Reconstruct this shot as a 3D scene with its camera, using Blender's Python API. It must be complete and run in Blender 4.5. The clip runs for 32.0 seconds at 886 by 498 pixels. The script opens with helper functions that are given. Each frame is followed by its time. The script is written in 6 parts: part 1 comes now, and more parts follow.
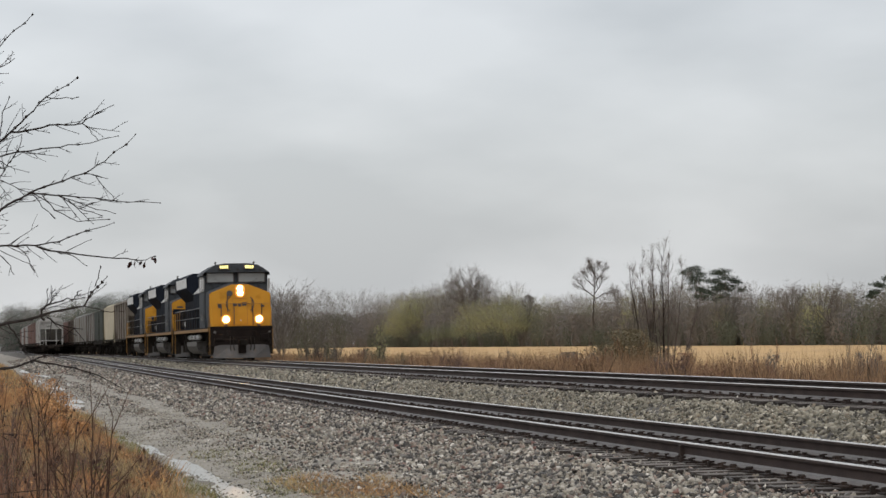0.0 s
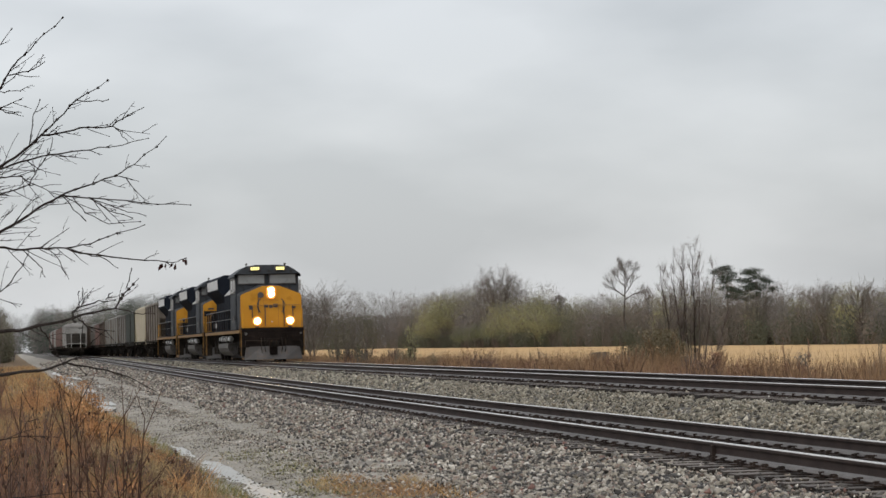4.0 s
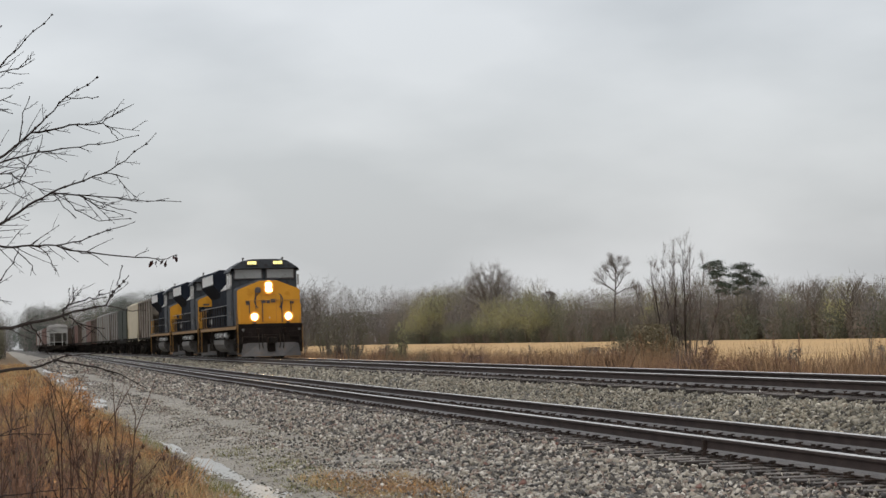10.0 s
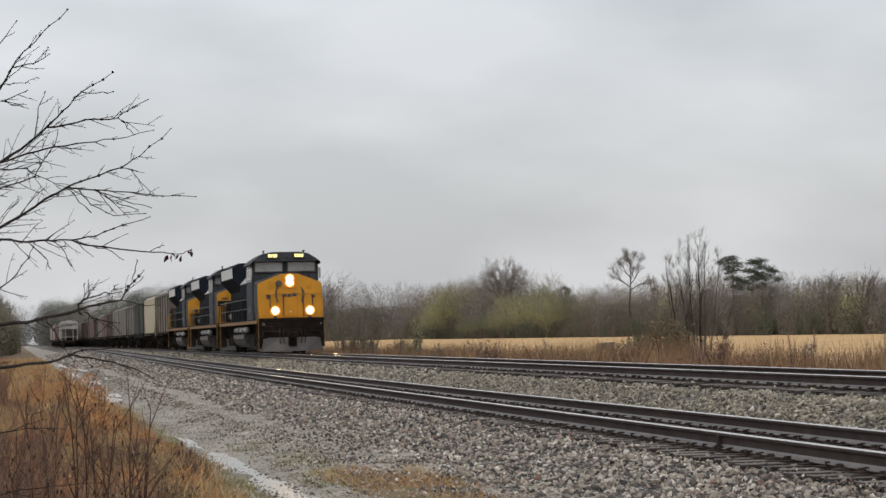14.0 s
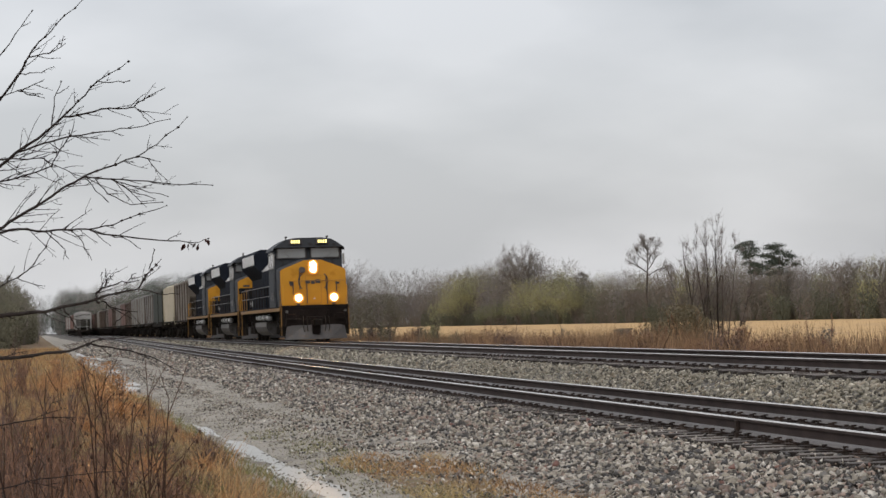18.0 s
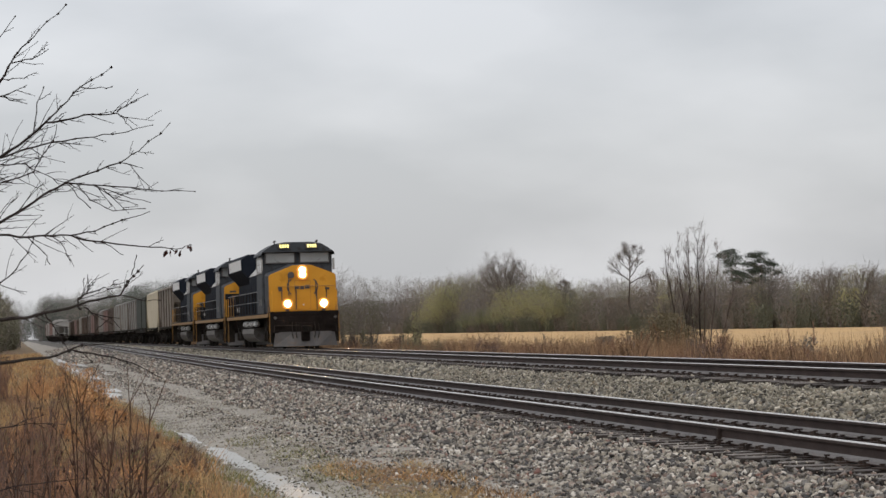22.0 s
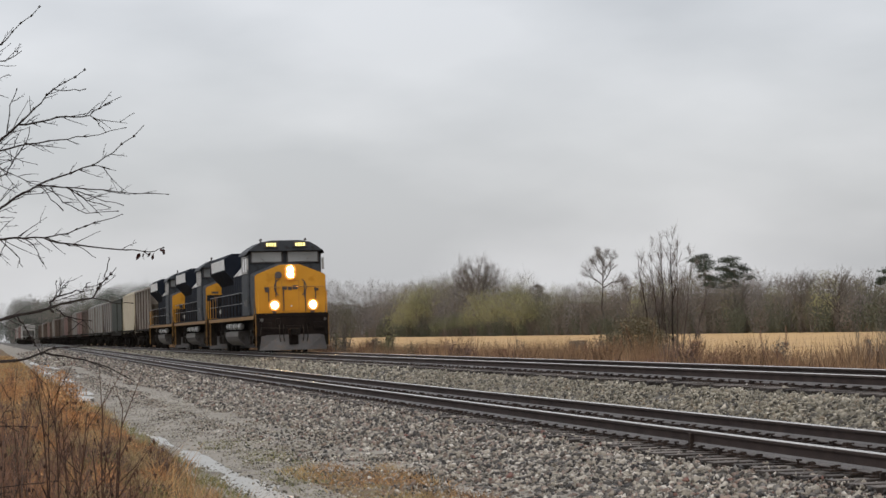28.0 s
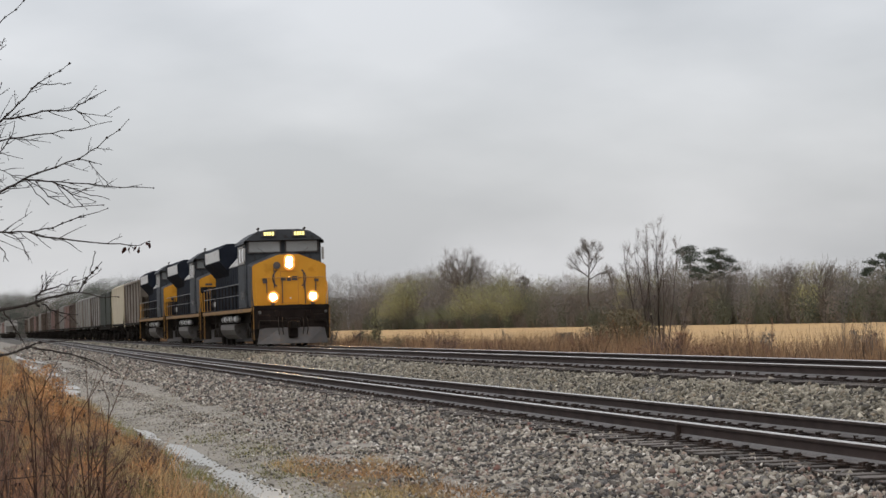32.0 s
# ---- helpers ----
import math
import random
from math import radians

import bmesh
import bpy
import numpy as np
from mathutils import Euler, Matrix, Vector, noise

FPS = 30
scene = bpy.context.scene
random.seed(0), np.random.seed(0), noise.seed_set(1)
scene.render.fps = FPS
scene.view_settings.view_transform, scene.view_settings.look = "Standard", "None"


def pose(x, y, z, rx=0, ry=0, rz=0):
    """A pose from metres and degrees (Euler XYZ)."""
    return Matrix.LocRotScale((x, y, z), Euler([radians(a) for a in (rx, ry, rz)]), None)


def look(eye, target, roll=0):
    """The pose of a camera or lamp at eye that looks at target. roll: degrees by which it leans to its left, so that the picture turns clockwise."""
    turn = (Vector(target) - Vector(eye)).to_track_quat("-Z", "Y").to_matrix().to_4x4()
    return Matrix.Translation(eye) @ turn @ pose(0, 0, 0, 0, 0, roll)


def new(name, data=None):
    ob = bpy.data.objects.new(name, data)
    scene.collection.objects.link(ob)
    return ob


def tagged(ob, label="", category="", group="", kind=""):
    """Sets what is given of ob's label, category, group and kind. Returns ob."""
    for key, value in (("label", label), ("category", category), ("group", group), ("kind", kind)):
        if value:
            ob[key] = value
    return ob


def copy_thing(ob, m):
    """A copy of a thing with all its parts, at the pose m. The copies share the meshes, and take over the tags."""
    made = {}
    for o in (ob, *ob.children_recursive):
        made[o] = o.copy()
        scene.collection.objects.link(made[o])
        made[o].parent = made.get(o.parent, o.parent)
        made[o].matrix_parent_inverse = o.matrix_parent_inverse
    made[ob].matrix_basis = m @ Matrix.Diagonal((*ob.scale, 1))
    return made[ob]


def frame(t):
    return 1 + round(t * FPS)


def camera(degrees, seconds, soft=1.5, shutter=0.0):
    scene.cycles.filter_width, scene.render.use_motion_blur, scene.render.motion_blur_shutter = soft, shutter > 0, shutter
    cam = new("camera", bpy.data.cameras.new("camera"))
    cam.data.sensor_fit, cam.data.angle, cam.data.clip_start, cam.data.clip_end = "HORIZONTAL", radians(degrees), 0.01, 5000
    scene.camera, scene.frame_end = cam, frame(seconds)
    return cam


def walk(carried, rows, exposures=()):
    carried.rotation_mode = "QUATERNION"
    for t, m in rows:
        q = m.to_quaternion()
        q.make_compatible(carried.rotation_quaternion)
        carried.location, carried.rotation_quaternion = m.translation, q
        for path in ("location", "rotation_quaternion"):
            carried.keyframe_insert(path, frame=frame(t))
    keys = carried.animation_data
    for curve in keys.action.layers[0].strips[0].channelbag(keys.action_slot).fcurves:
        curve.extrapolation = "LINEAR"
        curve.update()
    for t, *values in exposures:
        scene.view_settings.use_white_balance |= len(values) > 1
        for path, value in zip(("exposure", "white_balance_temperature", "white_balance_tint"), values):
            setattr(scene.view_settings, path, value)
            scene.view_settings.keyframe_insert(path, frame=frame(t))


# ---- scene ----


def aim(yaw, tilt, lean):
    """The camera's pose: yaw to the right of the track's line, tilt up, lean to the left, in degrees."""
    return pose(0, 0, EYE, 90 + tilt, 0, -yaw) @ pose(0, 0, 0, 0, 0, lean)


# The plan: x runs across the tracks, y along them and away from the camera, z up.
EYE = 1.6                     # eye height over the path beside the tracks
NEAR_X, NEAR_Z = 8.417, 0.427  # middle of the near track, top of its rails
FAR_X, FAR_Z = 12.401, 0.851   # middle of the far track, top of its rails
GAUGE = 1.505                 # between the rail heads' middles

cam = camera(21.71, 32.0, soft=1.5)
SWAY = [
    (0, 11.351, 2.274, -1.053), (0.5, 11.416, 2.206, -1.106), (1, 11.205, 2.199, -1.113), (1.5, 10.956, 2.302, -0.976),
    (2, 10.780, 2.366, -1.074), (2.5, 10.549, 2.428, -1.102), (3, 10.486, 2.413, -1.140), (3.5, 10.488, 2.270, -1.209),
    (5.5, 11.121, 2.624, -1.279), (6, 11.228, 2.725, -1.033), (6.5, 11.323, 2.884, -0.857), (7, 11.281, 2.826, -0.982),
    (7.5, 11.147, 2.487, -0.995), (8, 11.054, 2.317, -1.005), (8.5, 11.054, 2.310, -0.967), (9, 11.052, 2.249, -1.190),
    (9.5, 10.986, 2.187, -1.362), (10, 10.833, 2.199, -1.511), (10.5, 10.741, 2.181, -1.451),
    (11, 10.678, 2.179, -1.526), (11.5, 10.649, 2.096, -1.592), (12, 10.684, 2.025, -1.732),
    (12.5, 10.620, 2.095, -1.666), (13, 10.477, 2.056, -1.440), (13.5, 10.451, 2.054, -1.385),
    (14, 10.459, 2.086, -1.444), (14.5, 10.451, 2.096, -1.549), (16.5, 10.306, 1.901, -1.622),
    (17, 10.262, 1.845, -1.621), (17.5, 10.115, 1.768, -1.760), (18, 10.033, 1.775, -1.782),
    (18.5, 10.094, 1.823, -1.646), (19, 10.133, 1.873, -1.571), (19.5, 10.240, 1.912, -1.565),
    (20, 10.289, 1.931, -1.633), (20.5, 10.330, 1.922, -1.672), (21, 10.441, 1.946, -1.718),
    (21.5, 10.474, 1.993, -1.629), (22, 10.474, 1.941, -1.608), (22.5, 10.460, 1.878, -1.636),
    (23, 10.506, 1.843, -1.601), (23.5, 10.665, 1.858, -1.572), (24, 10.736, 1.869, -1.701),
    (24.5, 10.736, 1.866, -1.689), (25, 10.787, 1.814, -1.747), (25.5, 10.844, 1.750, -1.834),
    (27.5, 11.018, 2.034, -1.318), (28, 11.138, 2.018, -1.424), (28.5, 11.293, 1.987, -1.586),
    (29, 11.415, 1.962, -1.586), (29.5, 11.424, 1.936, -1.612), (30, 11.456, 1.918, -1.589),
    (30.5, 11.504, 1.979, -1.600), (31, 11.451, 1.938, -1.629), (31.5, 11.459, 1.861, -1.631),
    (32, 11.480, 1.826, -1.658),
]
walk(cam, [(t, aim(a, b, c)) for t, a, b, c in SWAY], exposures=[(0.0, 0.0, 6480, 10), (8.0, 0.0, 6480, 10), (13.0, 0.0, 6500, 11), (19.0, 0.0, 6510, 12), (32.0, 0.0, 6510, 12)])


# ---- sky and light ----
def build_sky():
    world = bpy.data.worlds.new("overcast_sky")
    scene.world = world
    world.use_nodes = True
    nt = world.node_tree
    nt.nodes.clear()
    out = nt.nodes.new("ShaderNodeOutputWorld")
    add = nt.nodes.new("ShaderNodeAddShader")
    clear = nt.nodes.new("ShaderNodeBackground")
    cloud = nt.nodes.new("ShaderNodeBackground")
    sky = nt.nodes.new("ShaderNodeTexSky")
    sky.sky_type, sky.sun_disc = "NISHITA", False
    sky.sun_elevation, sky.sun_rotation = radians(48), radians(200)
    sky.air_density, sky.dust_density = 1.0, 4.0
    clear.inputs["Strength"].default_value = 0.03
    nt.links.new(sky.outputs[0], clear.inputs["Color"])
    co = nt.nodes.new("ShaderNodeTexCoord")
    sep = nt.nodes.new("ShaderNodeSeparateXYZ")
    nt.links.new(co.outputs["Generated"], sep.inputs[0])
    lift = nt.nodes.new("ShaderNodeMapRange")          # brighter towards the zenith
    lift.inputs["From Min"].default_value, lift.inputs["From Max"].default_value = 0.12, 0.7
    lift.inputs["To Min"].default_value, lift.inputs["To Max"].default_value = 0.545, 0.92
    nt.links.new(sep.outputs["Z"], lift.inputs["Value"])
    mp = nt.nodes.new("ShaderNodeMapping")
    mp.inputs["Scale"].default_value = (1.0, 1.0, 2.6)
    mp.inputs["Rotation"].default_value = (0, radians(38), 0)
    nt.links.new(co.outputs["Generated"], mp.inputs[0])
    no = nt.nodes.new("ShaderNodeTexNoise")
    no.inputs["Scale"].default_value, no.inputs["Detail"].default_value = 6.5, 6.0
    no.inputs["Roughness"].default_value = 0.42
    nt.links.new(mp.outputs[0], no.inputs["Vector"])
    ramp = nt.nodes.new("ShaderNodeValToRGB")
    ramp.color_ramp.elements[0].position, ramp.color_ramp.elements[0].color = 0.38, (0.87, 0.893, 0.910, 1)
    ramp.color_ramp.elements[1].position, ramp.color_ramp.elements[1].color = 0.62, (1.13, 1.15, 1.165, 1)
    nt.links.new(no.outputs["Fac"], ramp.inputs[0])
    nt.links.new(ramp.outputs[0], cloud.inputs["Color"])
    side = nt.nodes.new("ShaderNodeMapRange")          # the cloud cover thins towards one side
    side.inputs["From Min"].default_value, side.inputs["From Max"].default_value = -0.3, 0.4
    side.inputs["To Min"].default_value, side.inputs["To Max"].default_value = 1.17, 0.97
    nt.links.new(sep.outputs["X"], side.inputs["Value"])
    both = nt.nodes.new("ShaderNodeMath")
    both.operation = "MULTIPLY"
    nt.links.new(lift.outputs[0], both.inputs[0])
    nt.links.new(side.outputs[0], both.inputs[1])
    nt.links.new(both.outputs[0], cloud.inputs["Strength"])
    nt.links.new(clear.outputs[0], add.inputs[0])
    nt.links.new(cloud.outputs[0], add.inputs[1])
    nt.links.new(add.outputs[0], out.inputs[0])
    sun = bpy.data.lights.new("sun", "SUN")
    sun.energy, sun.angle, sun.color = 0.5, radians(40), (1.0, 0.97, 0.93)
    ob = new("sun", sun)
    ob.matrix_world = look((0, 0, 200), (60, 150, 0))


build_sky()


# ---- materials ----
def material(name, dark, light, scale=4.0, rough=0.8, metal=0.0, bump=0.3, grain=60.0, spread=0.12, coat=0.0,
             stain=None, stain_at=0.62, island=False, emit=None, emit_strength=0.0):
    """Two colours mixed by coarse and fine noise, with stains, grain relief and a tint that differs from piece to piece."""
    m = bpy.data.materials.new(name)
    m.use_nodes = True
    nt = m.node_tree
    b = nt.nodes["Principled BSDF"]
    link = nt.links.new
    co = nt.nodes.new("ShaderNodeTexCoord")
    big = nt.nodes.new("ShaderNodeTexNoise")
    big.inputs["Scale"].default_value, big.inputs["Detail"].default_value = scale, 6.0
    fine = nt.nodes.new("ShaderNodeTexNoise")
    fine.inputs["Scale"].default_value, fine.inputs["Detail"].default_value = grain, 3.0
    link(co.outputs["Object"], big.inputs["Vector"])
    link(co.outputs["Object"], fine.inputs["Vector"])
    avg = nt.nodes.new("ShaderNodeMath")
    avg.operation = "MULTIPLY_ADD"
    avg.inputs[1].default_value = 0.35
    link(fine.outputs["Fac"], avg.inputs[0])
    half = nt.nodes.new("ShaderNodeMath")
    half.operation = "MULTIPLY"
    half.inputs[1].default_value = 0.65
    link(big.outputs["Fac"], half.inputs[0])
    link(half.outputs[0], avg.inputs[2])
    source = avg.outputs[0]
    if spread:
        who = nt.nodes.new("ShaderNodeNewGeometry" if island else "ShaderNodeObjectInfo")
        vary = nt.nodes.new("ShaderNodeMath")
        vary.operation = "MULTIPLY_ADD"
        vary.inputs[1].default_value, vary.inputs[2].default_value = 2 * spread, -spread
        link(who.outputs["Random Per Island" if island else "Random"], vary.inputs[0])
        total = nt.nodes.new("ShaderNodeMath")
        link(source, total.inputs[0])
        link(vary.outputs[0], total.inputs[1])
        source = total.outputs[0]
    ramp = nt.nodes.new("ShaderNodeValToRGB")
    ramp.color_ramp.elements[0].position, ramp.color_ramp.elements[0].color = 0.30, (*dark, 1)
    ramp.color_ramp.elements[1].position, ramp.color_ramp.elements[1].color = 0.70, (*light, 1)
    link(source, ramp.inputs[0])
    colour = ramp.outputs[0]
    if stain:
        spot = nt.nodes.new("ShaderNodeTexNoise")
        spot.inputs["Scale"].default_value, spot.inputs["Detail"].default_value = scale * 2.3, 8.0
        link(co.outputs["Object"], spot.inputs["Vector"])
        cut = nt.nodes.new("ShaderNodeMapRange")
        cut.inputs["From Min"].default_value, cut.inputs["From Max"].default_value = stain_at - 0.06, stain_at + 0.06
        link(spot.outputs["Fac"], cut.inputs["Value"])
        mix = nt.nodes.new("ShaderNodeMixRGB")
        mix.inputs[2].default_value = (*stain, 1)
        link(cut.outputs[0], mix.inputs[0])
        link(colour, mix.inputs[1])
        colour = mix.outputs[0]
    link(colour, b.inputs["Base Color"])
    b.inputs["Roughness"].default_value, b.inputs["Metallic"].default_value = rough, metal
    b.inputs["Coat Weight"].default_value, b.inputs["Coat Roughness"].default_value = coat, 0.15
    if bump:
        bp = nt.nodes.new("ShaderNodeBump")
        bp.inputs["Strength"].default_value, bp.inputs["Distance"].default_value = bump, 0.02
        link(fine.outputs["Fac"], bp.inputs["Height"])
        link(bp.outputs[0], b.inputs["Normal"])
    if emit:
        b.inputs["Emission Color"].default_value = (*emit, 1)
        b.inputs["Emission Strength"].default_value = emit_strength
    return m


M = {
    "ballast": material("ballast_bed", (0.030, 0.026, 0.022), (0.105, 0.095, 0.082), 1.1, 0.9, bump=1.0, grain=24, spread=0),
    "dirt": material("wet_dirt", (0.165, 0.147, 0.120), (0.29, 0.264, 0.220), 0.55, 0.8, bump=0.7, grain=16, spread=0,
                     stain=(0.135, 0.118, 0.094), stain_at=0.60),
    "turf": material("dry_turf", (0.07, 0.042, 0.024), (0.19, 0.115, 0.058), 0.8, 0.95, bump=0.8, grain=14, spread=0,
                     stain=(0.10, 0.11, 0.035), stain_at=0.60),
    "field": material("stubble_field", (0.375, 0.225, 0.088), (0.515, 0.335, 0.138), 0.06, 0.95, bump=0.5, grain=3, spread=0,
                      stain=(0.34, 0.22, 0.10), stain_at=0.58),
    "straw": material("dry_grass", (0.12, 0.066, 0.035), (0.54, 0.30, 0.12), 0.30, 0.9, bump=0, spread=0.22, island=True,
                      stain=(0.42, 0.32, 0.155), stain_at=0.55),
    "weed": material("brown_weeds", (0.085, 0.050, 0.030), (0.34, 0.205, 0.105), 0.35, 0.9, bump=0, spread=0.25, island=True),
    "green": material("spring_green", (0.10, 0.105, 0.034), (0.25, 0.235, 0.08), 1.0, 0.9, bump=0, spread=0.2, island=True),
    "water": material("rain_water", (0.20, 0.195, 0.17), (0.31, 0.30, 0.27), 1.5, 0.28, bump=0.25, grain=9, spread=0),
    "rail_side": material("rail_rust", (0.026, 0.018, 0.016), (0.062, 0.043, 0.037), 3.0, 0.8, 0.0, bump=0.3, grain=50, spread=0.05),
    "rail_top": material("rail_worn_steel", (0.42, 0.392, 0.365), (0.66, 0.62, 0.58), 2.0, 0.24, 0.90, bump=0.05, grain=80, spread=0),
    # lighter than the web: the sky's reflection on the foot, as colour
    "rail_foot": material("rail_foot_sky_sheen", (0.080, 0.072, 0.068), (0.155, 0.142, 0.134), 4.0, 0.5, bump=0.2, grain=50, spread=0.05),
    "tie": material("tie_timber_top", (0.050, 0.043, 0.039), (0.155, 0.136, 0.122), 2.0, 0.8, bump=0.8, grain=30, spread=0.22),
    "tie_side": material("tie_timber_shaded_side", (0.018, 0.014, 0.012), (0.055, 0.045, 0.038), 2.0, 0.8, bump=0.8, grain=30, spread=0.2),
    "plate": material("tie_plate_steel", (0.016, 0.011, 0.009), (0.055, 0.038, 0.030), 8.0, 0.8, 0.0, bump=0.3, spread=0.15),
}


for dull in ("rail_side", "plate", "tie", "tie_side"):
    M[dull].node_tree.nodes["Principled BSDF"].inputs["Specular IOR Level"].default_value = 0.25


# ---- mesh helpers ----
def mesh_of(name, bm, mats, smooth=False):
    me = bpy.data.meshes.new(name)
    bm.to_mesh(me)
    bm.free()
    for m in (mats if isinstance(mats, (list, tuple)) else [mats]):
        me.materials.append(m)
    if smooth:
        me.polygons.foreach_set("use_smooth", [True] * len(me.polygons))
    return me


def part(name, bm, mat, parent, label="", smooth=False):
    ob = new(name, mesh_of(name, bm, mat, smooth))
    ob.parent = parent
    return tagged(ob, label)


def share(name, me, parent, m):
    """An object of its own on a mesh that it shares, at the pose m under its parent."""
    ob = new(name, me)
    ob.parent = parent
    ob.matrix_basis = m
    return ob


def thing(name, at, label, category, group="", kind=""):
    ob = new(name)
    ob.matrix_world = at
    return tagged(ob, label, category, group, kind)


def box(bm, x0, x1, y0, y1, z0, z1, bevel=0.0, mat=0):
    r = bmesh.ops.create_cube(bm, size=1.0)
    vs = r["verts"]
    bmesh.ops.scale(bm, vec=(x1 - x0, y1 - y0, z1 - z0), verts=vs)
    bmesh.ops.translate(bm, vec=((x0 + x1) / 2, (y0 + y1) / 2, (z0 + z1) / 2), verts=vs)
    faces = {f for v in vs for f in v.link_faces}
    for f in faces:
        f.material_index = mat
    if bevel:
        es = {e for v in vs for e in v.link_edges}
        bmesh.ops.bevel(bm, geom=list(es), offset=bevel, segments=2, affect="EDGES", profile=0.6)
    return bm


def tube(bm, a, b, r0, r1=None, sides=8, caps=True):
    """A round bar from a to b."""
    a, b = Vector(a), Vector(b)
    r1 = r0 if r1 is None else r1
    q = (b - a).to_track_quat("Z", "Y")
    rings = []
    for p, r in ((a, r0), (b, r1)):
        rings.append([bm.verts.new(p + q @ Vector((r * math.cos(i * math.tau / sides), r * math.sin(i * math.tau / sides), 0)))
                      for i in range(sides)])
    for i in range(sides):
        j = (i + 1) % sides
        bm.faces.new((rings[0][i], rings[0][j], rings[1][j], rings[1][i]))
    if caps:
        bm.faces.new(rings[0][::-1])
        bm.faces.new(rings[1])
    return bm


def prism(bm, outline, y0, y1, mat=0, axis="y"):
    """A solid with the given outline, in (x, z) along y, or in (y, z) along x."""
    put = (lambda p, s: (p[0], s, p[1])) if axis == "y" else (lambda p, s: (s, p[0], p[1]))
    a = [bm.verts.new(put(p, y0)) for p in outline]
    b = [bm.verts.new(put(p, y1)) for p in outline]
    n = len(outline)
    made = [bm.faces.new(a[::-1]), bm.faces.new(b)]
    for i in range(n):
        made.append(bm.faces.new((a[i], a[(i + 1) % n], b[(i + 1) % n], b[i])))
    for f in made:
        f.material_index = mat
    bmesh.ops.recalc_face_normals(bm, faces=made)
    return bm


def soup(name, verts, faces, mats, slots=None, smooth=False):
    """A mesh object from arrays."""
    me = bpy.data.meshes.new(name)
    me.from_pydata([tuple(v) for v in verts], [], [tuple(f) for f in faces])
    for m in (mats if isinstance(mats, (list, tuple)) else [mats]):
        me.materials.append(m)
    if slots is not None:
        me.polygons.foreach_set("material_index", [int(s) for s in slots])
    if smooth:
        me.polygons.foreach_set("use_smooth", [True] * len(me.polygons))
    me.update()
    return new(name, me)


def tri_soup(name, verts, mat, corners=3):
    """A mesh of loose triangles or quads: an array of shape (n, corners, 3)."""
    verts = np.asarray(verts, dtype=np.float32)
    n = len(verts)
    me = bpy.data.meshes.new(name)
    me.vertices.add(n * corners)
    me.vertices.foreach_set("co", verts.reshape(-1))
    me.loops.add(n * corners)
    me.loops.foreach_set("vertex_index", np.arange(n * corners, dtype=np.int32))
    me.polygons.add(n)
    me.polygons.foreach_set("loop_start", np.arange(0, n * corners, corners, dtype=np.int32))
    me.materials.append(mat)
    me.update(calc_edges=True)
    me.validate()
    return new(name, me)


# ---- the ground ----
PROFILE = [(-2000, -0.4), (-300, -0.4), (-60, -0.2), (-12, -0.05), (-5, 0.0), (1.5, 0.0), (2.0, -0.02), (2.4, -0.045), (2.8, -0.085), (3.15, -0.05),
           (3.9, 0.0), (4.6, 0.0), (5.4, 0.02), (6.2, 0.08), (6.75, 0.135), (7.1, 0.165), (7.4, 0.17), (9.5, 0.17), (9.8, 0.16), (10.2, 0.24), (10.8, 0.52),
           (11.1, 0.585), (13.7, 0.59), (14.2, 0.54), (16.0, -0.15), (18.0, -0.25), (22.0, -0.25), (26.0, -0.6), (60, -0.6), (300, -0.6), (2000, -0.6)]


def ground_z(x):
    for (x0, z0), (x1, z1) in zip(PROFILE, PROFILE[1:]):
        if x0 <= x <= x1:
            return z0 + (z1 - z0) * (x - x0) / (x1 - x0)
    return 0.0


def rise(x, y):
    """The near track climbs to the far one's level on the way off."""
    k = min(1.0, max(0.0, (y - 45) / 260))
    return 0.42 * k * k * (3 - 2 * k) * min(1.0, max(0.0, (x - 4.0) / 2.5)) * min(1.0, max(0.0, (10.9 - x) / 0.8))


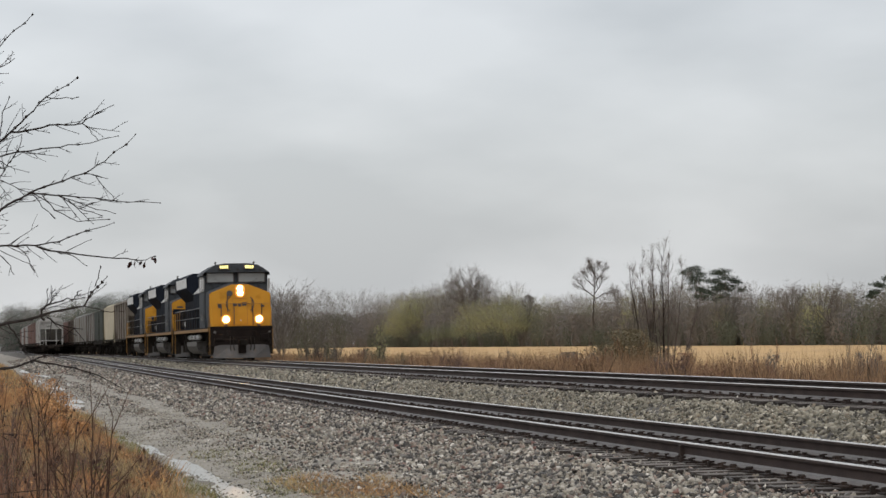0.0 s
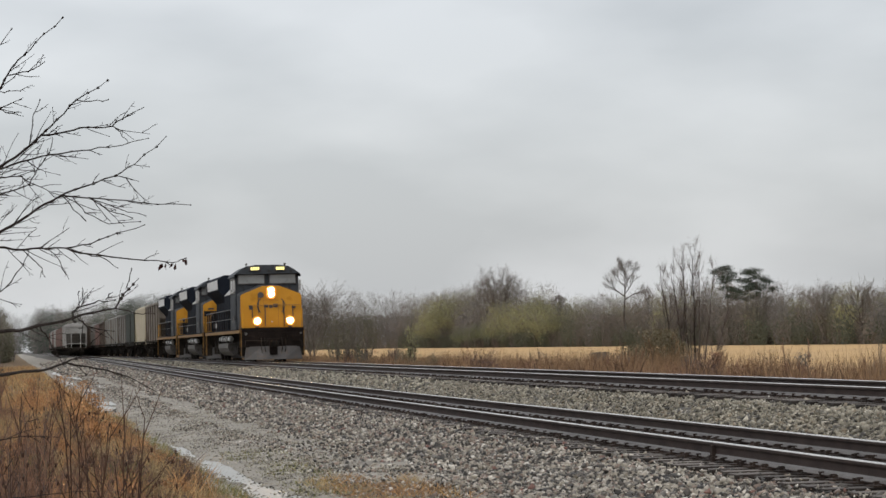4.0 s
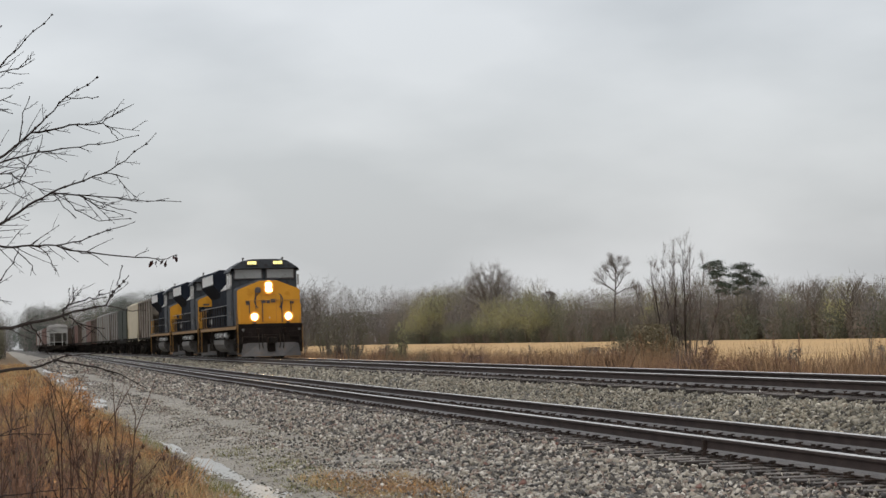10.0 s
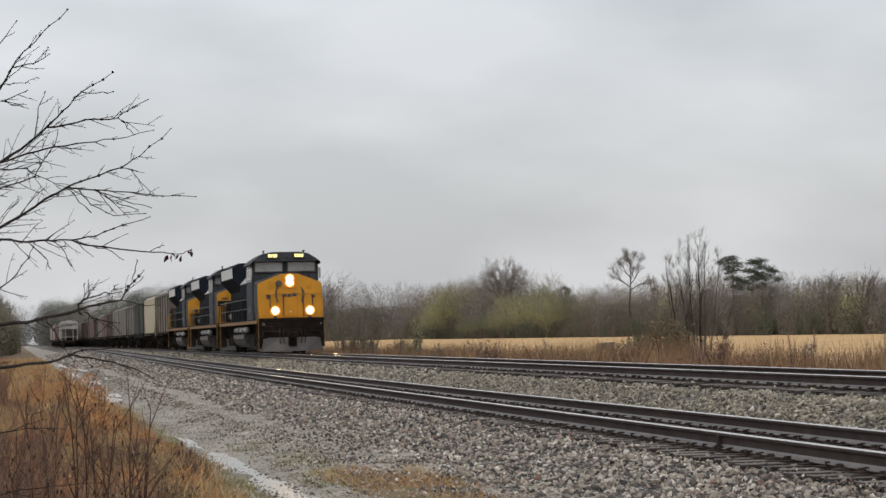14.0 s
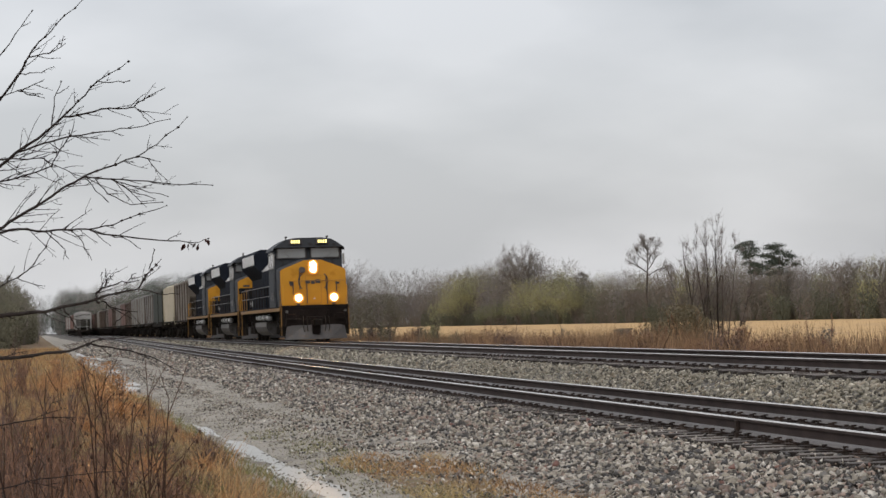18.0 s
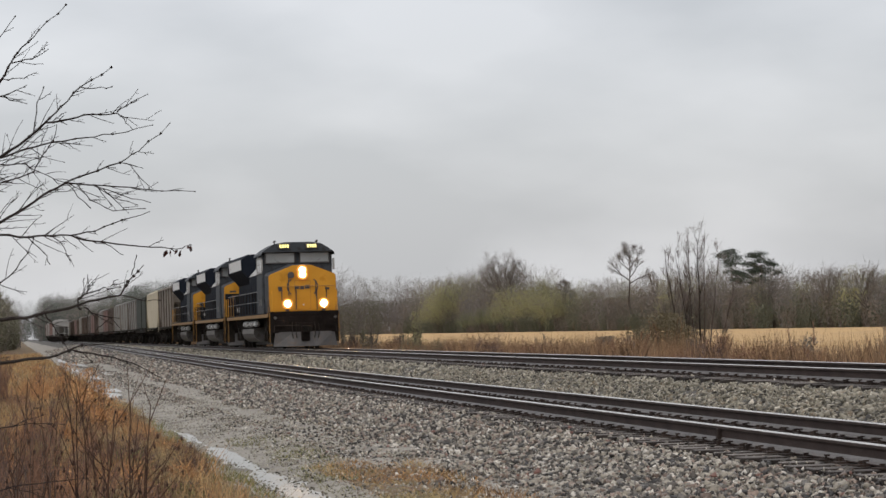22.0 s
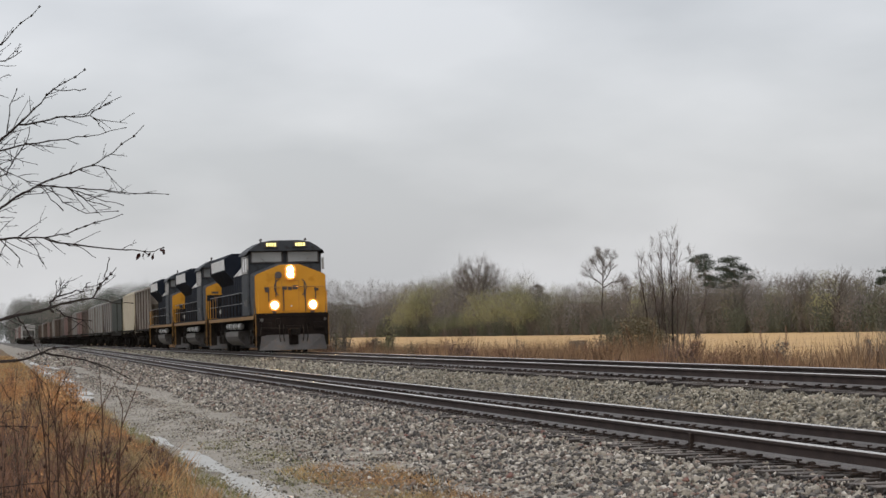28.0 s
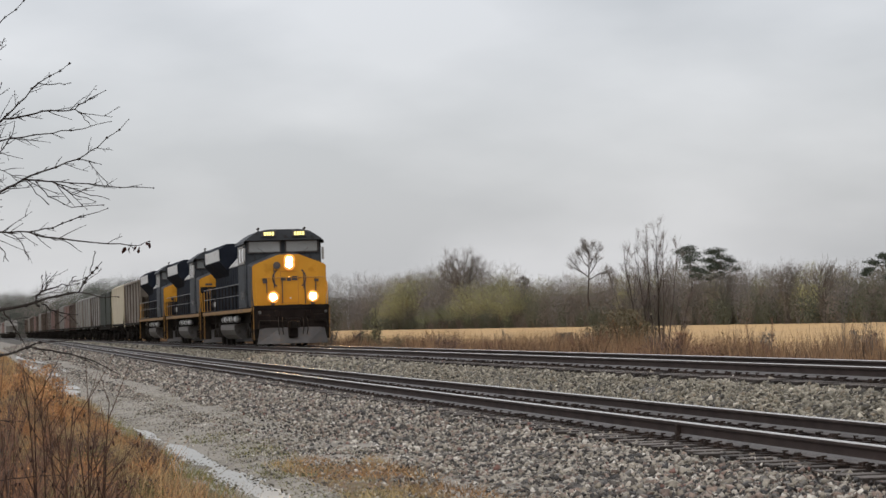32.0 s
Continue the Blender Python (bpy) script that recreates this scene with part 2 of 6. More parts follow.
def build_ground():
    xs = []
    for (x0, _), (x1, _) in zip(PROFILE, PROFILE[1:]):
        n = max(1, int((x1 - x0) / (0.07 if 1.9 < x0 < 4.5 else 0.3))) if -6 <= x0 < 20 else 2
        xs += [x0 + (x1 - x0) * i / n for i in range(n)]
    xs.append(PROFILE[-1][0])
    ys = [-400, -120, -60, -40] + [-30 + 0.75 * i for i in range(48)] + [6 + 0.25 * i for i in range(160)] + [46 + 0.5 * i for i in range(60)] + [76 + 3 * i for i in range(60)] + [260 + 40 * i for i in range(30)] + [1500, 1800, 2300, 3000]
    verts, faces, slots = [], [], []
    for y in ys:
        for x in xs:
            near = -8 < x < 25 and 0 < y < 200
            w = 0.035 * noise.noise((x * 0.9, y * 0.5, 3.1)) + 0.02 * noise.noise((x * 3.1, y * 2.2, 9.0)) if near else 0.0
            if 2.0 < x < 4.6:
                w = 0.022 * noise.noise((x * 1.6, y * 0.45, 4.0)) + 0.014 * noise.noise((x * 5.0, y * 2.6, 8.0)) if y < 60 else w * 0.08
            bed = 7.1 <= x <= 9.8 or 11.1 <= x <= 13.7
            verts.append((x, y, ground_z(x) + rise(x, y) + w * (0.15 if bed else 1)))
    n = len(xs)
    for j in range(len(ys) - 1):
        for i in range(n - 1):
            x = (xs[i] + xs[i + 1]) / 2
            y = (ys[j] + ys[j + 1]) / 2
            edge = 0.45 * noise.noise((0.4, y * 0.11, 5.0)) + 0.2 * noise.noise((1.7, y * 0.6, 2.0))
            if x > 15.2:
                s = 3 if x > 24 else 2
            elif x > 5.3 + edge * 0.8:
                s = 0
            elif x > 2.15 + edge * 0.5 and not (3.35 + edge * 0.3 < x < 4.15 + edge * 0.5 and y < 26.5):
                s = 1
            else:
                s = 2
            slots.append(s)
            a = j * n + i
            faces.append((a, a + 1, a + n + 1, a + n))
    ob = soup("ground", verts, faces, [M["ballast"], M["dirt"], M["turf"], M["field"]], slots)
    return tagged(ob, "ground of ballast, wet dirt path, dry turf and tan field", "ground", kind="structure")


GROUND = build_ground()


# ---- the tracks ----
RAIL = [(-0.076, 0.0), (0.076, 0.0), (0.076, 0.012), (0.025, 0.028), (0.010, 0.055), (0.009, 0.125), (0.020, 0.142), (0.037, 0.150),
        (0.037, 0.177), (0.0345, 0.183), (0.029, 0.186), (-0.029, 0.186), (-0.0345, 0.183), (-0.037, 0.177), (-0.037, 0.150), (-0.020, 0.142), (-0.009, 0.125),
        (-0.010, 0.055), (-0.025, 0.028), (-0.076, 0.012)]
TIE_STEP = 0.508


def build_track(name, x, top, label, joints):
    base = thing(name, pose(x, 0, top), label, "railway track", kind="structure")
    foot = -0.186
    for side in (-1, 1):
        cuts = sorted([-60.0, 4.0] + [j for s, j in joints if s == side] + [50.0 + 15 * k for k in range(20)] + [1400.0])
        for a, b in zip(cuts, cuts[1:]):
            bm = bmesh.new()
            prism(bm, [(side * GAUGE / 2 + px, foot + pz) for px, pz in RAIL], a + (0.004 if a < 50 else 0), b - (0.004 if b < 50 else 0))
            for v in bm.verts:
                v.co.z += rise(x, v.co.y)
            bm.normal_update()
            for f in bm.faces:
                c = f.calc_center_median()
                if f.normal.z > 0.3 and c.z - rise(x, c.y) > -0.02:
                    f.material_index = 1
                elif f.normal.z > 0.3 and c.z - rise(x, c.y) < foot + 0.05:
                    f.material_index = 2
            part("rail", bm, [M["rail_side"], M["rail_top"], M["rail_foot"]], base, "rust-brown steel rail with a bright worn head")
        for s, j in joints:
            if s == side:
                bm = bmesh.new()
                cx = side * GAUGE / 2
                box(bm, cx - 0.060, cx + 0.060, j - 0.040, j + 0.040, foot + 0.006, foot + 0.150, 0.008)
                box(bm, cx - 0.095, cx + 0.095, j - 0.055, j + 0.055, foot - 0.03, foot + 0.03, 0.008)
                part("bond_block", bm, M["plate"], base, "dark clamp round the rail")
    # ties
    shapes = []
    for k in range(4):
        bm = bmesh.new()
        box(bm, -1.36, 1.36, -0.115, 0.115, -0.17, 0.0, 0.012)
        for v in bm.verts:
            v.co += Vector((0.04 * noise.noise(v.co * 3 + Vector((k, 0, 0))), 0.012 * noise.noise(v.co * 5 + Vector((0, k, 0))),
                            0.008 * noise.noise(v.co * 4 + Vector((0, 0, k)))))
        bm.normal_update()
        # pale top, dark sides: shade of the gaps put into the timber's colour
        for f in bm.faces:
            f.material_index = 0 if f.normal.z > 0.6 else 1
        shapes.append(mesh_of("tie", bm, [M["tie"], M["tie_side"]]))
    plates = []
    for spikes in (((-1, -0.06), (1, 0.05)), ((-1, 0.05), (1, -0.06), (1, 0.05)), ((-1, -0.06), (-1, 0.05), (1, -0.06))):
        bm = bmesh.new()
        box(bm, -0.18, 0.18, -0.095, 0.095, 0.0, 0.016)
        for sx in (-1, 1):
            box(bm, sx * 0.087 - 0.009, sx * 0.087 + 0.009, -0.09, 0.09, 0.016, 0.030)
        for sx, sy in spikes:
            up = 0.006 * ((sx * 7 + sy * 90) % 3) - 0.012
            box(bm, sx * 0.105 - 0.009, sx * 0.105 + 0.009, sy - 0.009, sy + 0.009, 0.016, 0.040 + up)
            box(bm, sx * 0.093 - 0.024, sx * 0.093 + 0.024, sy - 0.014, sy + 0.014, 0.040 + up, 0.056 + up)
        plates.append(mesh_of("tie_plate", bm, M["plate"]))
    bm = bmesh.new()
    box(bm, -0.10, 0.10, -0.018, 0.018, -0.028, -0.002)
    for sx in (-1, 1):
        box(bm, sx * 0.098 - 0.020, sx * 0.098 + 0.020, -0.024, 0.024, -0.035, 0.026)
        box(bm, sx * 0.075 - 0.028, sx * 0.075 + 0.028, -0.022, 0.022, 0.016, 0.036)
    anchor = mesh_of("rail_anchor", bm, M["plate"])
    rng = random.Random(int(x * 10))
    y, i = 12.0 - 60 * TIE_STEP, 0
    far_t, far_p = [], []
    while y < 400:
        yy = y + rng.uniform(-0.03, 0.03)
        drop = foot - 0.016
        if i < 300:
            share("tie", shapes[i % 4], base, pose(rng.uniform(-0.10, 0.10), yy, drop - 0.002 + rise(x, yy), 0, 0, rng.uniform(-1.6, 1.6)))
            if i < 200:
                for s in (-1, 1):
                    share("tie_plate", plates[rng.randrange(3)], base, pose(s * GAUGE / 2, yy, drop + rise(x, yy), 0, 0, rng.uniform(-4, 4)))
                    if rng.random() < 0.5:
                        share("rail_anchor", anchor, base, pose(s * GAUGE / 2, yy + rng.choice((-0.14, 0.14)), foot + rise(x, yy), 0, 0, rng.uniform(-6, 6)))
            else:
                far_p.append(yy)
        else:
            far_t.append(yy)
        y += TIE_STEP
        i += 1
    bm = bmesh.new()
    for yy in far_t:
        up = rise(x, yy)
        box(bm, -1.3, 1.3, yy - 0.115, yy + 0.115, foot - 0.18 + up, foot - 0.016 + up)
    tagged(part("far_ties", bm, M["tie"], base, "weathered timber ties"), kind="stuff")
    bm = bmesh.new()
    for yy in far_p:
        for s in (-1, 1):
            box(bm, s * GAUGE / 2 - 0.18, s * GAUGE / 2 + 0.18, yy - 0.095, yy + 0.095, foot - 0.016 + rise(x, yy), foot + 0.02 + rise(x, yy))
    tagged(part("far_plates", bm, M["plate"], base, "rusty tie plates"), kind="stuff")
    return base


build_track("near_track", NEAR_X, NEAR_Z, "siding track with rusty rails on old timber ties", [(-1, 24.75)])
build_track("far_track", FAR_X, FAR_Z, "main track with rusty rails on timber ties in ballast", [])


# ---- the trains ----
M.update({
    "loco_blue": material("dark_blue_paint", (0.008, 0.010, 0.015), (0.020, 0.024, 0.033), 1.4, 0.65, bump=0.05, spread=0.05,
                          stain=(0.030, 0.028, 0.026), stain_at=0.62),
    "loco_grey": material("blue_grey_paint", (0.034, 0.038, 0.043), (0.058, 0.063, 0.070), 1.3, 0.6, bump=0.05, spread=0.03,
                          stain=(0.028, 0.028, 0.028), stain_at=0.60),
    "loco_yellow": material("yellow_paint", (0.43, 0.205, 0.020), (0.54, 0.265, 0.030), 1.2, 0.5, bump=0.04, spread=0.02,
                            stain=(0.40, 0.185, 0.018), stain_at=0.66),
    "under": material("grimy_black_steel", (0.010, 0.009, 0.008), (0.045, 0.038, 0.032), 2.5, 0.7, bump=0.3, spread=0.1),
    "pilot": material("brown_grime_steel", (0.007, 0.0055, 0.005), (0.021, 0.0165, 0.0145), 2.2, 0.6, bump=0.2, spread=0.05),
    "plow": material("worn_grey_plow", (0.024, 0.021, 0.020), (0.070, 0.064, 0.060), 2.5, 0.5, bump=0.2, spread=0.05, stain=(0.06, 0.045, 0.035), stain_at=0.6),
    "tank": material("grey_tank_paint", (0.040, 0.037, 0.034), (0.095, 0.089, 0.084), 1.6, 0.35, bump=0.1, spread=0.05, stain=(0.04, 0.032, 0.027), stain_at=0.56),
    "white": material("white_paint", (0.52, 0.52, 0.51), (0.70, 0.70, 0.68), 2.0, 0.45, bump=0.05, spread=0.03, stain=(0.45, 0.43, 0.40), stain_at=0.62),
    "dullwhite": material("dull_white_car_paint", (0.25, 0.245, 0.23), (0.39, 0.38, 0.36), 0.8, 0.6, bump=0.05, spread=0.05, stain=(0.20, 0.18, 0.155), stain_at=0.64),
    "mark": material("dark_mark_paint", (0.035, 0.03, 0.03), (0.06, 0.05, 0.05), 3.0, 0.5, bump=0, spread=0),
    "seam": material("dark_panel_seam", (0.22, 0.10, 0.012), (0.30, 0.14, 0.018), 3.0, 0.6, bump=0, spread=0),
    "glass": material("cab_glass", (0.17, 0.18, 0.18), (0.30, 0.31, 0.31), 0.8, 0.08, bump=0, spread=0, coat=1.0),
    "digits": material("lit_number_film", (0.9, 0.8, 0.3), (0.9, 0.8, 0.3), 2.0, 0.5, bump=0, spread=0, emit=(1.0, 0.88, 0.30), emit_strength=1.6),
    "lamp": material("lit_lamp_lens", (1, 0.9, 0.7), (1, 0.9, 0.7), 2.0, 0.3, bump=0, spread=0, emit=(1.0, 0.60, 0.25), emit_strength=170.0),
    # orange glow on the oversize housings imitates the halo round the lit lenses
    "lamp_halo": material("lamp_halo_glow", (0.06, 0.03, 0.01), (0.08, 0.04, 0.015), 2.0, 0.6, bump=0, spread=0, emit=(1.0, 0.40, 0.08), emit_strength=1.1),
    "lens_off": material("unlit_lamp_lens", (0.4, 0.4, 0.38), (0.6, 0.6, 0.58), 2.0, 0.1, bump=0, spread=0),
    "sill": material("dirty_yellow_stripe", (0.19, 0.094, 0.016), (0.31, 0.158, 0.025), 2.5, 0.6, bump=0.05, spread=0.05, stain=(0.10, 0.055, 0.02), stain_at=0.56),
    "cream": material("cream_car_paint", (0.36, 0.31, 0.215), (0.52, 0.455, 0.33), 0.7, 0.6, bump=0.08, spread=0.05, stain=(0.30, 0.25, 0.17), stain_at=0.68),
    "taupe": material("taupe_car_paint", (0.150, 0.130, 0.106), (0.245, 0.215, 0.178), 0.7, 0.65, bump=0.08, spread=0.1, stain=(0.13, 0.10, 0.08), stain_at=0.68),
    "pale": material("pale_grey_car_paint", (0.145, 0.14, 0.13), (0.255, 0.247, 0.228), 0.7, 0.6, bump=0.08, spread=0.08, stain=(0.14, 0.125, 0.105), stain_at=0.68),
    "oxide": material("oxide_red_car_paint", (0.115, 0.065, 0.053), (0.20, 0.117, 0.096), 0.7, 0.65, bump=0.08, spread=0.1, stain=(0.07, 0.035, 0.028), stain_at=0.68),
    "darkgreen": material("dark_green_car_paint", (0.016, 0.020, 0.014), (0.042, 0.048, 0.036), 0.7, 0.6, bump=0.08, spread=0.05),
    "brown": material("brown_car_paint", (0.055, 0.04, 0.032), (0.13, 0.10, 0.08), 0.7, 0.65, bump=0.08, spread=0.1, stain=(0.05, 0.035, 0.03), stain_at=0.68),
})


for dull in ("loco_blue", "loco_grey", "loco_yellow", "under", "pilot", "cream", "taupe", "pale", "oxide", "darkgreen", "brown"):
    b = M[dull].node_tree.nodes["Principled BSDF"]
    b.inputs["IOR"].default_value = 1.08 if dull in ("loco_blue", "under", "pilot") else 1.25


def wheelset_mesh(r):
    bm = bmesh.new()
    for s in (-1, 1):
        x = s * 0.715
        tube(bm, (x - s * 0.02, 0, 0), (x + s * 0.10, 0, 0), r, r * 0.985, 24)
        tube(bm, (x - s * 0.05, 0, 0), (x - s * 0.02, 0, 0), r + 0.028, r + 0.02, 24)
        tube(bm, (x + s * 0.10, 0, 0), (x + s * 0.12, 0, 0), r * 0.84, r * 0.80, 24)
        tube(bm, (x + s * 0.12, 0, 0), (x + s * 0.20, 0, 0), 0.13, 0.11, 12)
        for k in range(4):
            a = k * math.tau / 4
            tube(bm, (x + s * 0.11, 0.28 * math.cos(a), 0.28 * math.sin(a)), (x + s * 0.125, 0.28 * math.cos(a), 0.28 * math.sin(a)), 0.05, sides=6)
    tube(bm, (-0.7, 0, 0), (0.7, 0, 0), 0.085, sides=10)
    return mesh_of("wheelset", bm, M["under"])


LOCO_WHEELS, CAR_WHEELS = wheelset_mesh(0.53), wheelset_mesh(0.457)


def loco_truck_mesh():
    bm = bmesh.new()
    for s in (-1, 1):
        x = s * 1.05
        prism(bm, [(-2.35, 0.62), (-2.25, 0.42), (-1.45, 0.36), (-1.2, 0.62), (-0.5, 0.62), (-0.3, 0.40), (0.3, 0.40), (0.5, 0.62), (1.2, 0.62),
                   (1.45, 0.36), (2.25, 0.42), (2.35, 0.62), (2.2, 0.86), (0.9, 0.98), (-0.9, 0.98), (-2.2, 0.86)], x - 0.08, x + 0.08, axis="x")
        for y in (-1.85, 0, 1.85):
            box(bm, x + s * 0.05 - 0.12, x + s * 0.05 + 0.12, y - 0.2, y + 0.2, 0.36, 0.72, 0.03)
            for o in (-0.32, 0.32):
                tube(bm, (x, y + o, 0.62), (x, y + o, 0.95), 0.075, sides=8)
        for y in (-0.95, 0.95):
            tube(bm, (x + s * 0.1, y - 0.25, 0.9), (x + s * 0.1, y + 0.25, 0.9), 0.10, sides=10)
    box(bm, -1.0, 1.0, -0.4, 0.4, 0.6, 0.95, 0.03)
    return mesh_of("side_frames", bm, M["under"])


def car_truck_mesh():
    bm = bmesh.new()
    for s in (-1, 1):
        x = s * 0.99
        prism(bm, [(-1.15, 0.36), (-0.95, 0.36), (-0.6, 0.20), (0.6, 0.20), (0.95, 0.36), (1.15, 0.36), (1.15, 0.56), (0.95, 0.62), (0.4, 0.76),
                   (-0.4, 0.76), (-0.95, 0.62), (-1.15, 0.56)], x - 0.07, x + 0.07, axis="x")
        for o in (-0.15, 0, 0.15):
            tube(bm, (x + s * 0.08, o, 0.26), (x + s * 0.08, o, 0.58), 0.06, sides=8)
    box(bm, -1.1, 1.1, -0.18, 0.18, 0.5, 0.8, 0.03)
    return mesh_of("side_frames", bm, M["under"])


LOCO_TRUCK, CAR_TRUCK = loco_truck_mesh(), car_truck_mesh()


def add_truck(base, y, frames, wheels, axles, r):
    truck = share("truck", frames, base, pose(0, y, 0))
    for a in axles:
        share("wheelset", wheels, truck, pose(0, a, r))
    return truck


def coupler(base, y, way):
    bm = bmesh.new()
    box(bm, -0.07, 0.07, min(y, y + way * 0.45), max(y, y + way * 0.45), 0.77, 0.93, 0.02)
    box(bm, -0.17, 0.15, min(y + way * 0.4, y + way * 0.72), max(y + way * 0.4, y + way * 0.72), 0.70, 1.0, 0.05)
    box(bm, 0.06, 0.2, min(y + way * 0.62, y + way * 0.85), max(y + way * 0.62, y + way * 0.85), 0.72, 0.98, 0.04)
    part("coupler", bm, M["under"], base)


def arc_strip(bm, cx, cz, r, w, a0, a1, y, n=10):
    """A flat curved stroke in the plane y."""
    pts = []
    for i in range(n + 1):
        a = radians(a0 + (a1 - a0) * i / n)
        pts.append([bm.verts.new((cx + k * math.cos(a), y, cz + k * math.sin(a))) for k in (r - w / 2, r + w / 2)])
    for p, q in zip(pts, pts[1:]):
        bm.faces.new((p[0], p[1], q[1], q[0]))


def build_locomotive(lit, label, panel_top=2.86):
    """A six-axle wide-nosed diesel; y runs from its nose to its rear, z from the rail heads."""
    base = thing("locomotive", pose(0, 0, 0), label, "locomotive", "locomotives of the oncoming train")
    blue, grey, yellow, under = M["loco_blue"], M["loco_grey"], M["loco_yellow"], M["under"]
    bm = bmesh.new()
    box(bm, -0.95, 0.95, 0.0, 20.7, 0.98, 1.42, 0.02)
    part("underframe", bm, under, base)
    bm = bmesh.new()
    box(bm, -1.52, 1.52, 0.35, 20.7, 1.42, 1.60, 0.02)
    deck = part("walkway", bm, blue, base)
    for s in (-1, 1):
        bm = bmesh.new()
        box(bm, s * 1.535 - 0.012, s * 1.535 + 0.012, 0.5, 20.6, 1.40, 1.55, 0.003)
        part("sill_stripe", bm, M["sill"], base, "dirty yellow sill stripe")
    # front end
    bm = bmesh.new()
    box(bm, -1.50, 1.50, -0.30, 0.42, 1.46, 1.64, 0.03)
    part("front_platform", bm, M["pilot"], base)
    bm = bmesh.new()
    box(bm, -1.48, 1.48, -0.28, -0.16, 0.70, 1.50, 0.03)
    box(bm, -0.32, 0.32, -0.42, -0.2, 0.60, 1.12, 0.04)
    for s in (-1, 1):
        box(bm, s * 1.1 - 0.22, s * 1.1 + 0.22, -0.34, -0.2, 0.92, 1.26, 0.03)
        box(bm, s * 0.62 - 0.1, s * 0.62 + 0.1, -0.36, -0.2, 1.15, 1.42, 0.03)
    pilot = part("pilot", bm, M["pilot"], base, "grimy dark pilot plate")
    bm = bmesh.new()
    low, top = [(-1.42, -0.30), (-0.55, -0.62), (0.55, -0.62), (1.42, -0.30)], [(-1.30, -0.24), (-0.5, -0.42), (0.5, -0.42), (1.30, -0.24)]
    a = [bm.verts.new((x, y, 0.10)) for x, y in low]
    b = [bm.verts.new((x, y, 0.74)) for x, y in top]
    c = [bm.verts.new((x, y + 0.05, 0.74)) for x, y in top]
    d = [bm.verts.new((x, y + 0.05, 0.10)) for x, y in low]
    for p, q in ((a, b), (b, c), (c, d), (d, a)):
        for i in range(3):
            bm.faces.new((p[i], p[i + 1], q[i + 1], q[i]))
    for i in (0, 3):
        bm.faces.new((a[i], b[i], c[i], d[i]))
    bmesh.ops.recalc_face_normals(bm, faces=bm.faces[:])
    part("snow_plow", bm, M["plow"], base, "worn grey plow blade")
    bm = bmesh.new()
    box(bm, -0.20, 0.18, -0.66, -0.36, 0.34, 0.98, 0.06)
    part("drawbar_pocket", bm, M["pilot"], base, "black drawbar pocket in the plow's middle")
    coupler(base, -0.28, -1)
    for s in (-1, 1):
        for k in range(2):
            bm = bmesh.new()
            x = s * (0.40 + 0.17 * k)
            pts = [(x, -0.34, 1.15), (x + s * 0.02, -0.5, 0.95), (x + s * 0.02, -0.55, 0.65), (x - s * 0.02, -0.48, 0.42)]
            for p, q in zip(pts, pts[1:]):
                tube(bm, p, q, 0.020, sides=6)
            part("brake_hose", bm, under, base)
        bm = bmesh.new()
        tube(bm, (s * 0.25, -0.42, 1.0), (s * 1.35, -0.42, 1.04), 0.016, sides=6)
        tube(bm, (s * 1.35, -0.42, 1.04), (s * 1.38, -0.46, 0.72), 0.016, sides=6)
        part("uncoupling_lever", bm, under, base)
        for y0, y1 in ((-0.1, 0.55), (20.1, 20.75)):
            bm = bmesh.new()
            for z in (0.30, 0.60, 0.92, 1.22):
                box(bm, s * 1.38 - 0.16, s * 1.38 + 0.16, y0, y1, z, z + 0.035, 0.005)
            for y in (y0, y1 - 0.03):
                box(bm, s * 1.38 - 0.17, s * 1.38 + 0.17, y, y + 0.03, 0.28, 1.46)
            part("step_well", bm, under, base)
            bm = bmesh.new()
            box(bm, s * 1.53 - 0.02, s * 1.53 + 0.02, y0 - 0.02, y0 + 0.03, 0.28, 1.60)
            box(bm, s * 1.53 - 0.02, s * 1.53 + 0.02, y1 - 0.03, y1 + 0.02, 0.28, 1.60)
            part("step_edge", bm, M["sill"], base, "dirty yellow step edge")
    # nose
    front = [(-1.46, 1.62), (1.46, 1.62), (1.50, 2.2), (1.50, 3.20), (1.42, 3.29), (0.42, 3.68), (-0.42, 3.68), (-1.42, 3.29), (-1.50, 3.20), (-1.50, 2.2)]
    bm = bmesh.new()
    prism(bm, front, 0.32, 1.95)
    for v in bm.verts:
        if v.co.y > 1 and v.co.z > 3.1:
            v.co.z += 0.10
    nose = part("nose", bm, grey, base, "blue-grey nose sides and top")
    bm = bmesh.new()
    prism(bm, [(x * 0.995, z - 0.004) for x, z in front], 0.285, 0.325)
    bmesh.ops.bevel(bm, geom=[e for e in bm.edges if all(v.co.y < 0.3 for v in e.verts)], offset=0.02, segments=2, affect="EDGES")
    face = part("nose_face", bm, yellow, base, "yellow nose face")
    bm = bmesh.new()
    for x0, x1, z0, z1 in ((-0.36, -0.345, 1.72, 3.0), (0.345, 0.36, 1.72, 3.0), (-0.36, 0.36, 2.985, 3.0), (-0.36, 0.36, 1.72, 1.735)):
        box(bm, x0, x1, 0.276, 0.287, z0, z1)
    part("nose_door", bm, M["seam"], face, "door seams")
    bm = bmesh.new()
    arc_strip(bm, -0.27, 2.72, 0.40, 0.05, 125, 235, 0.279)
    arc_strip(bm, 0.27, 2.72, 0.40, 0.05, -55, 55, 0.279)
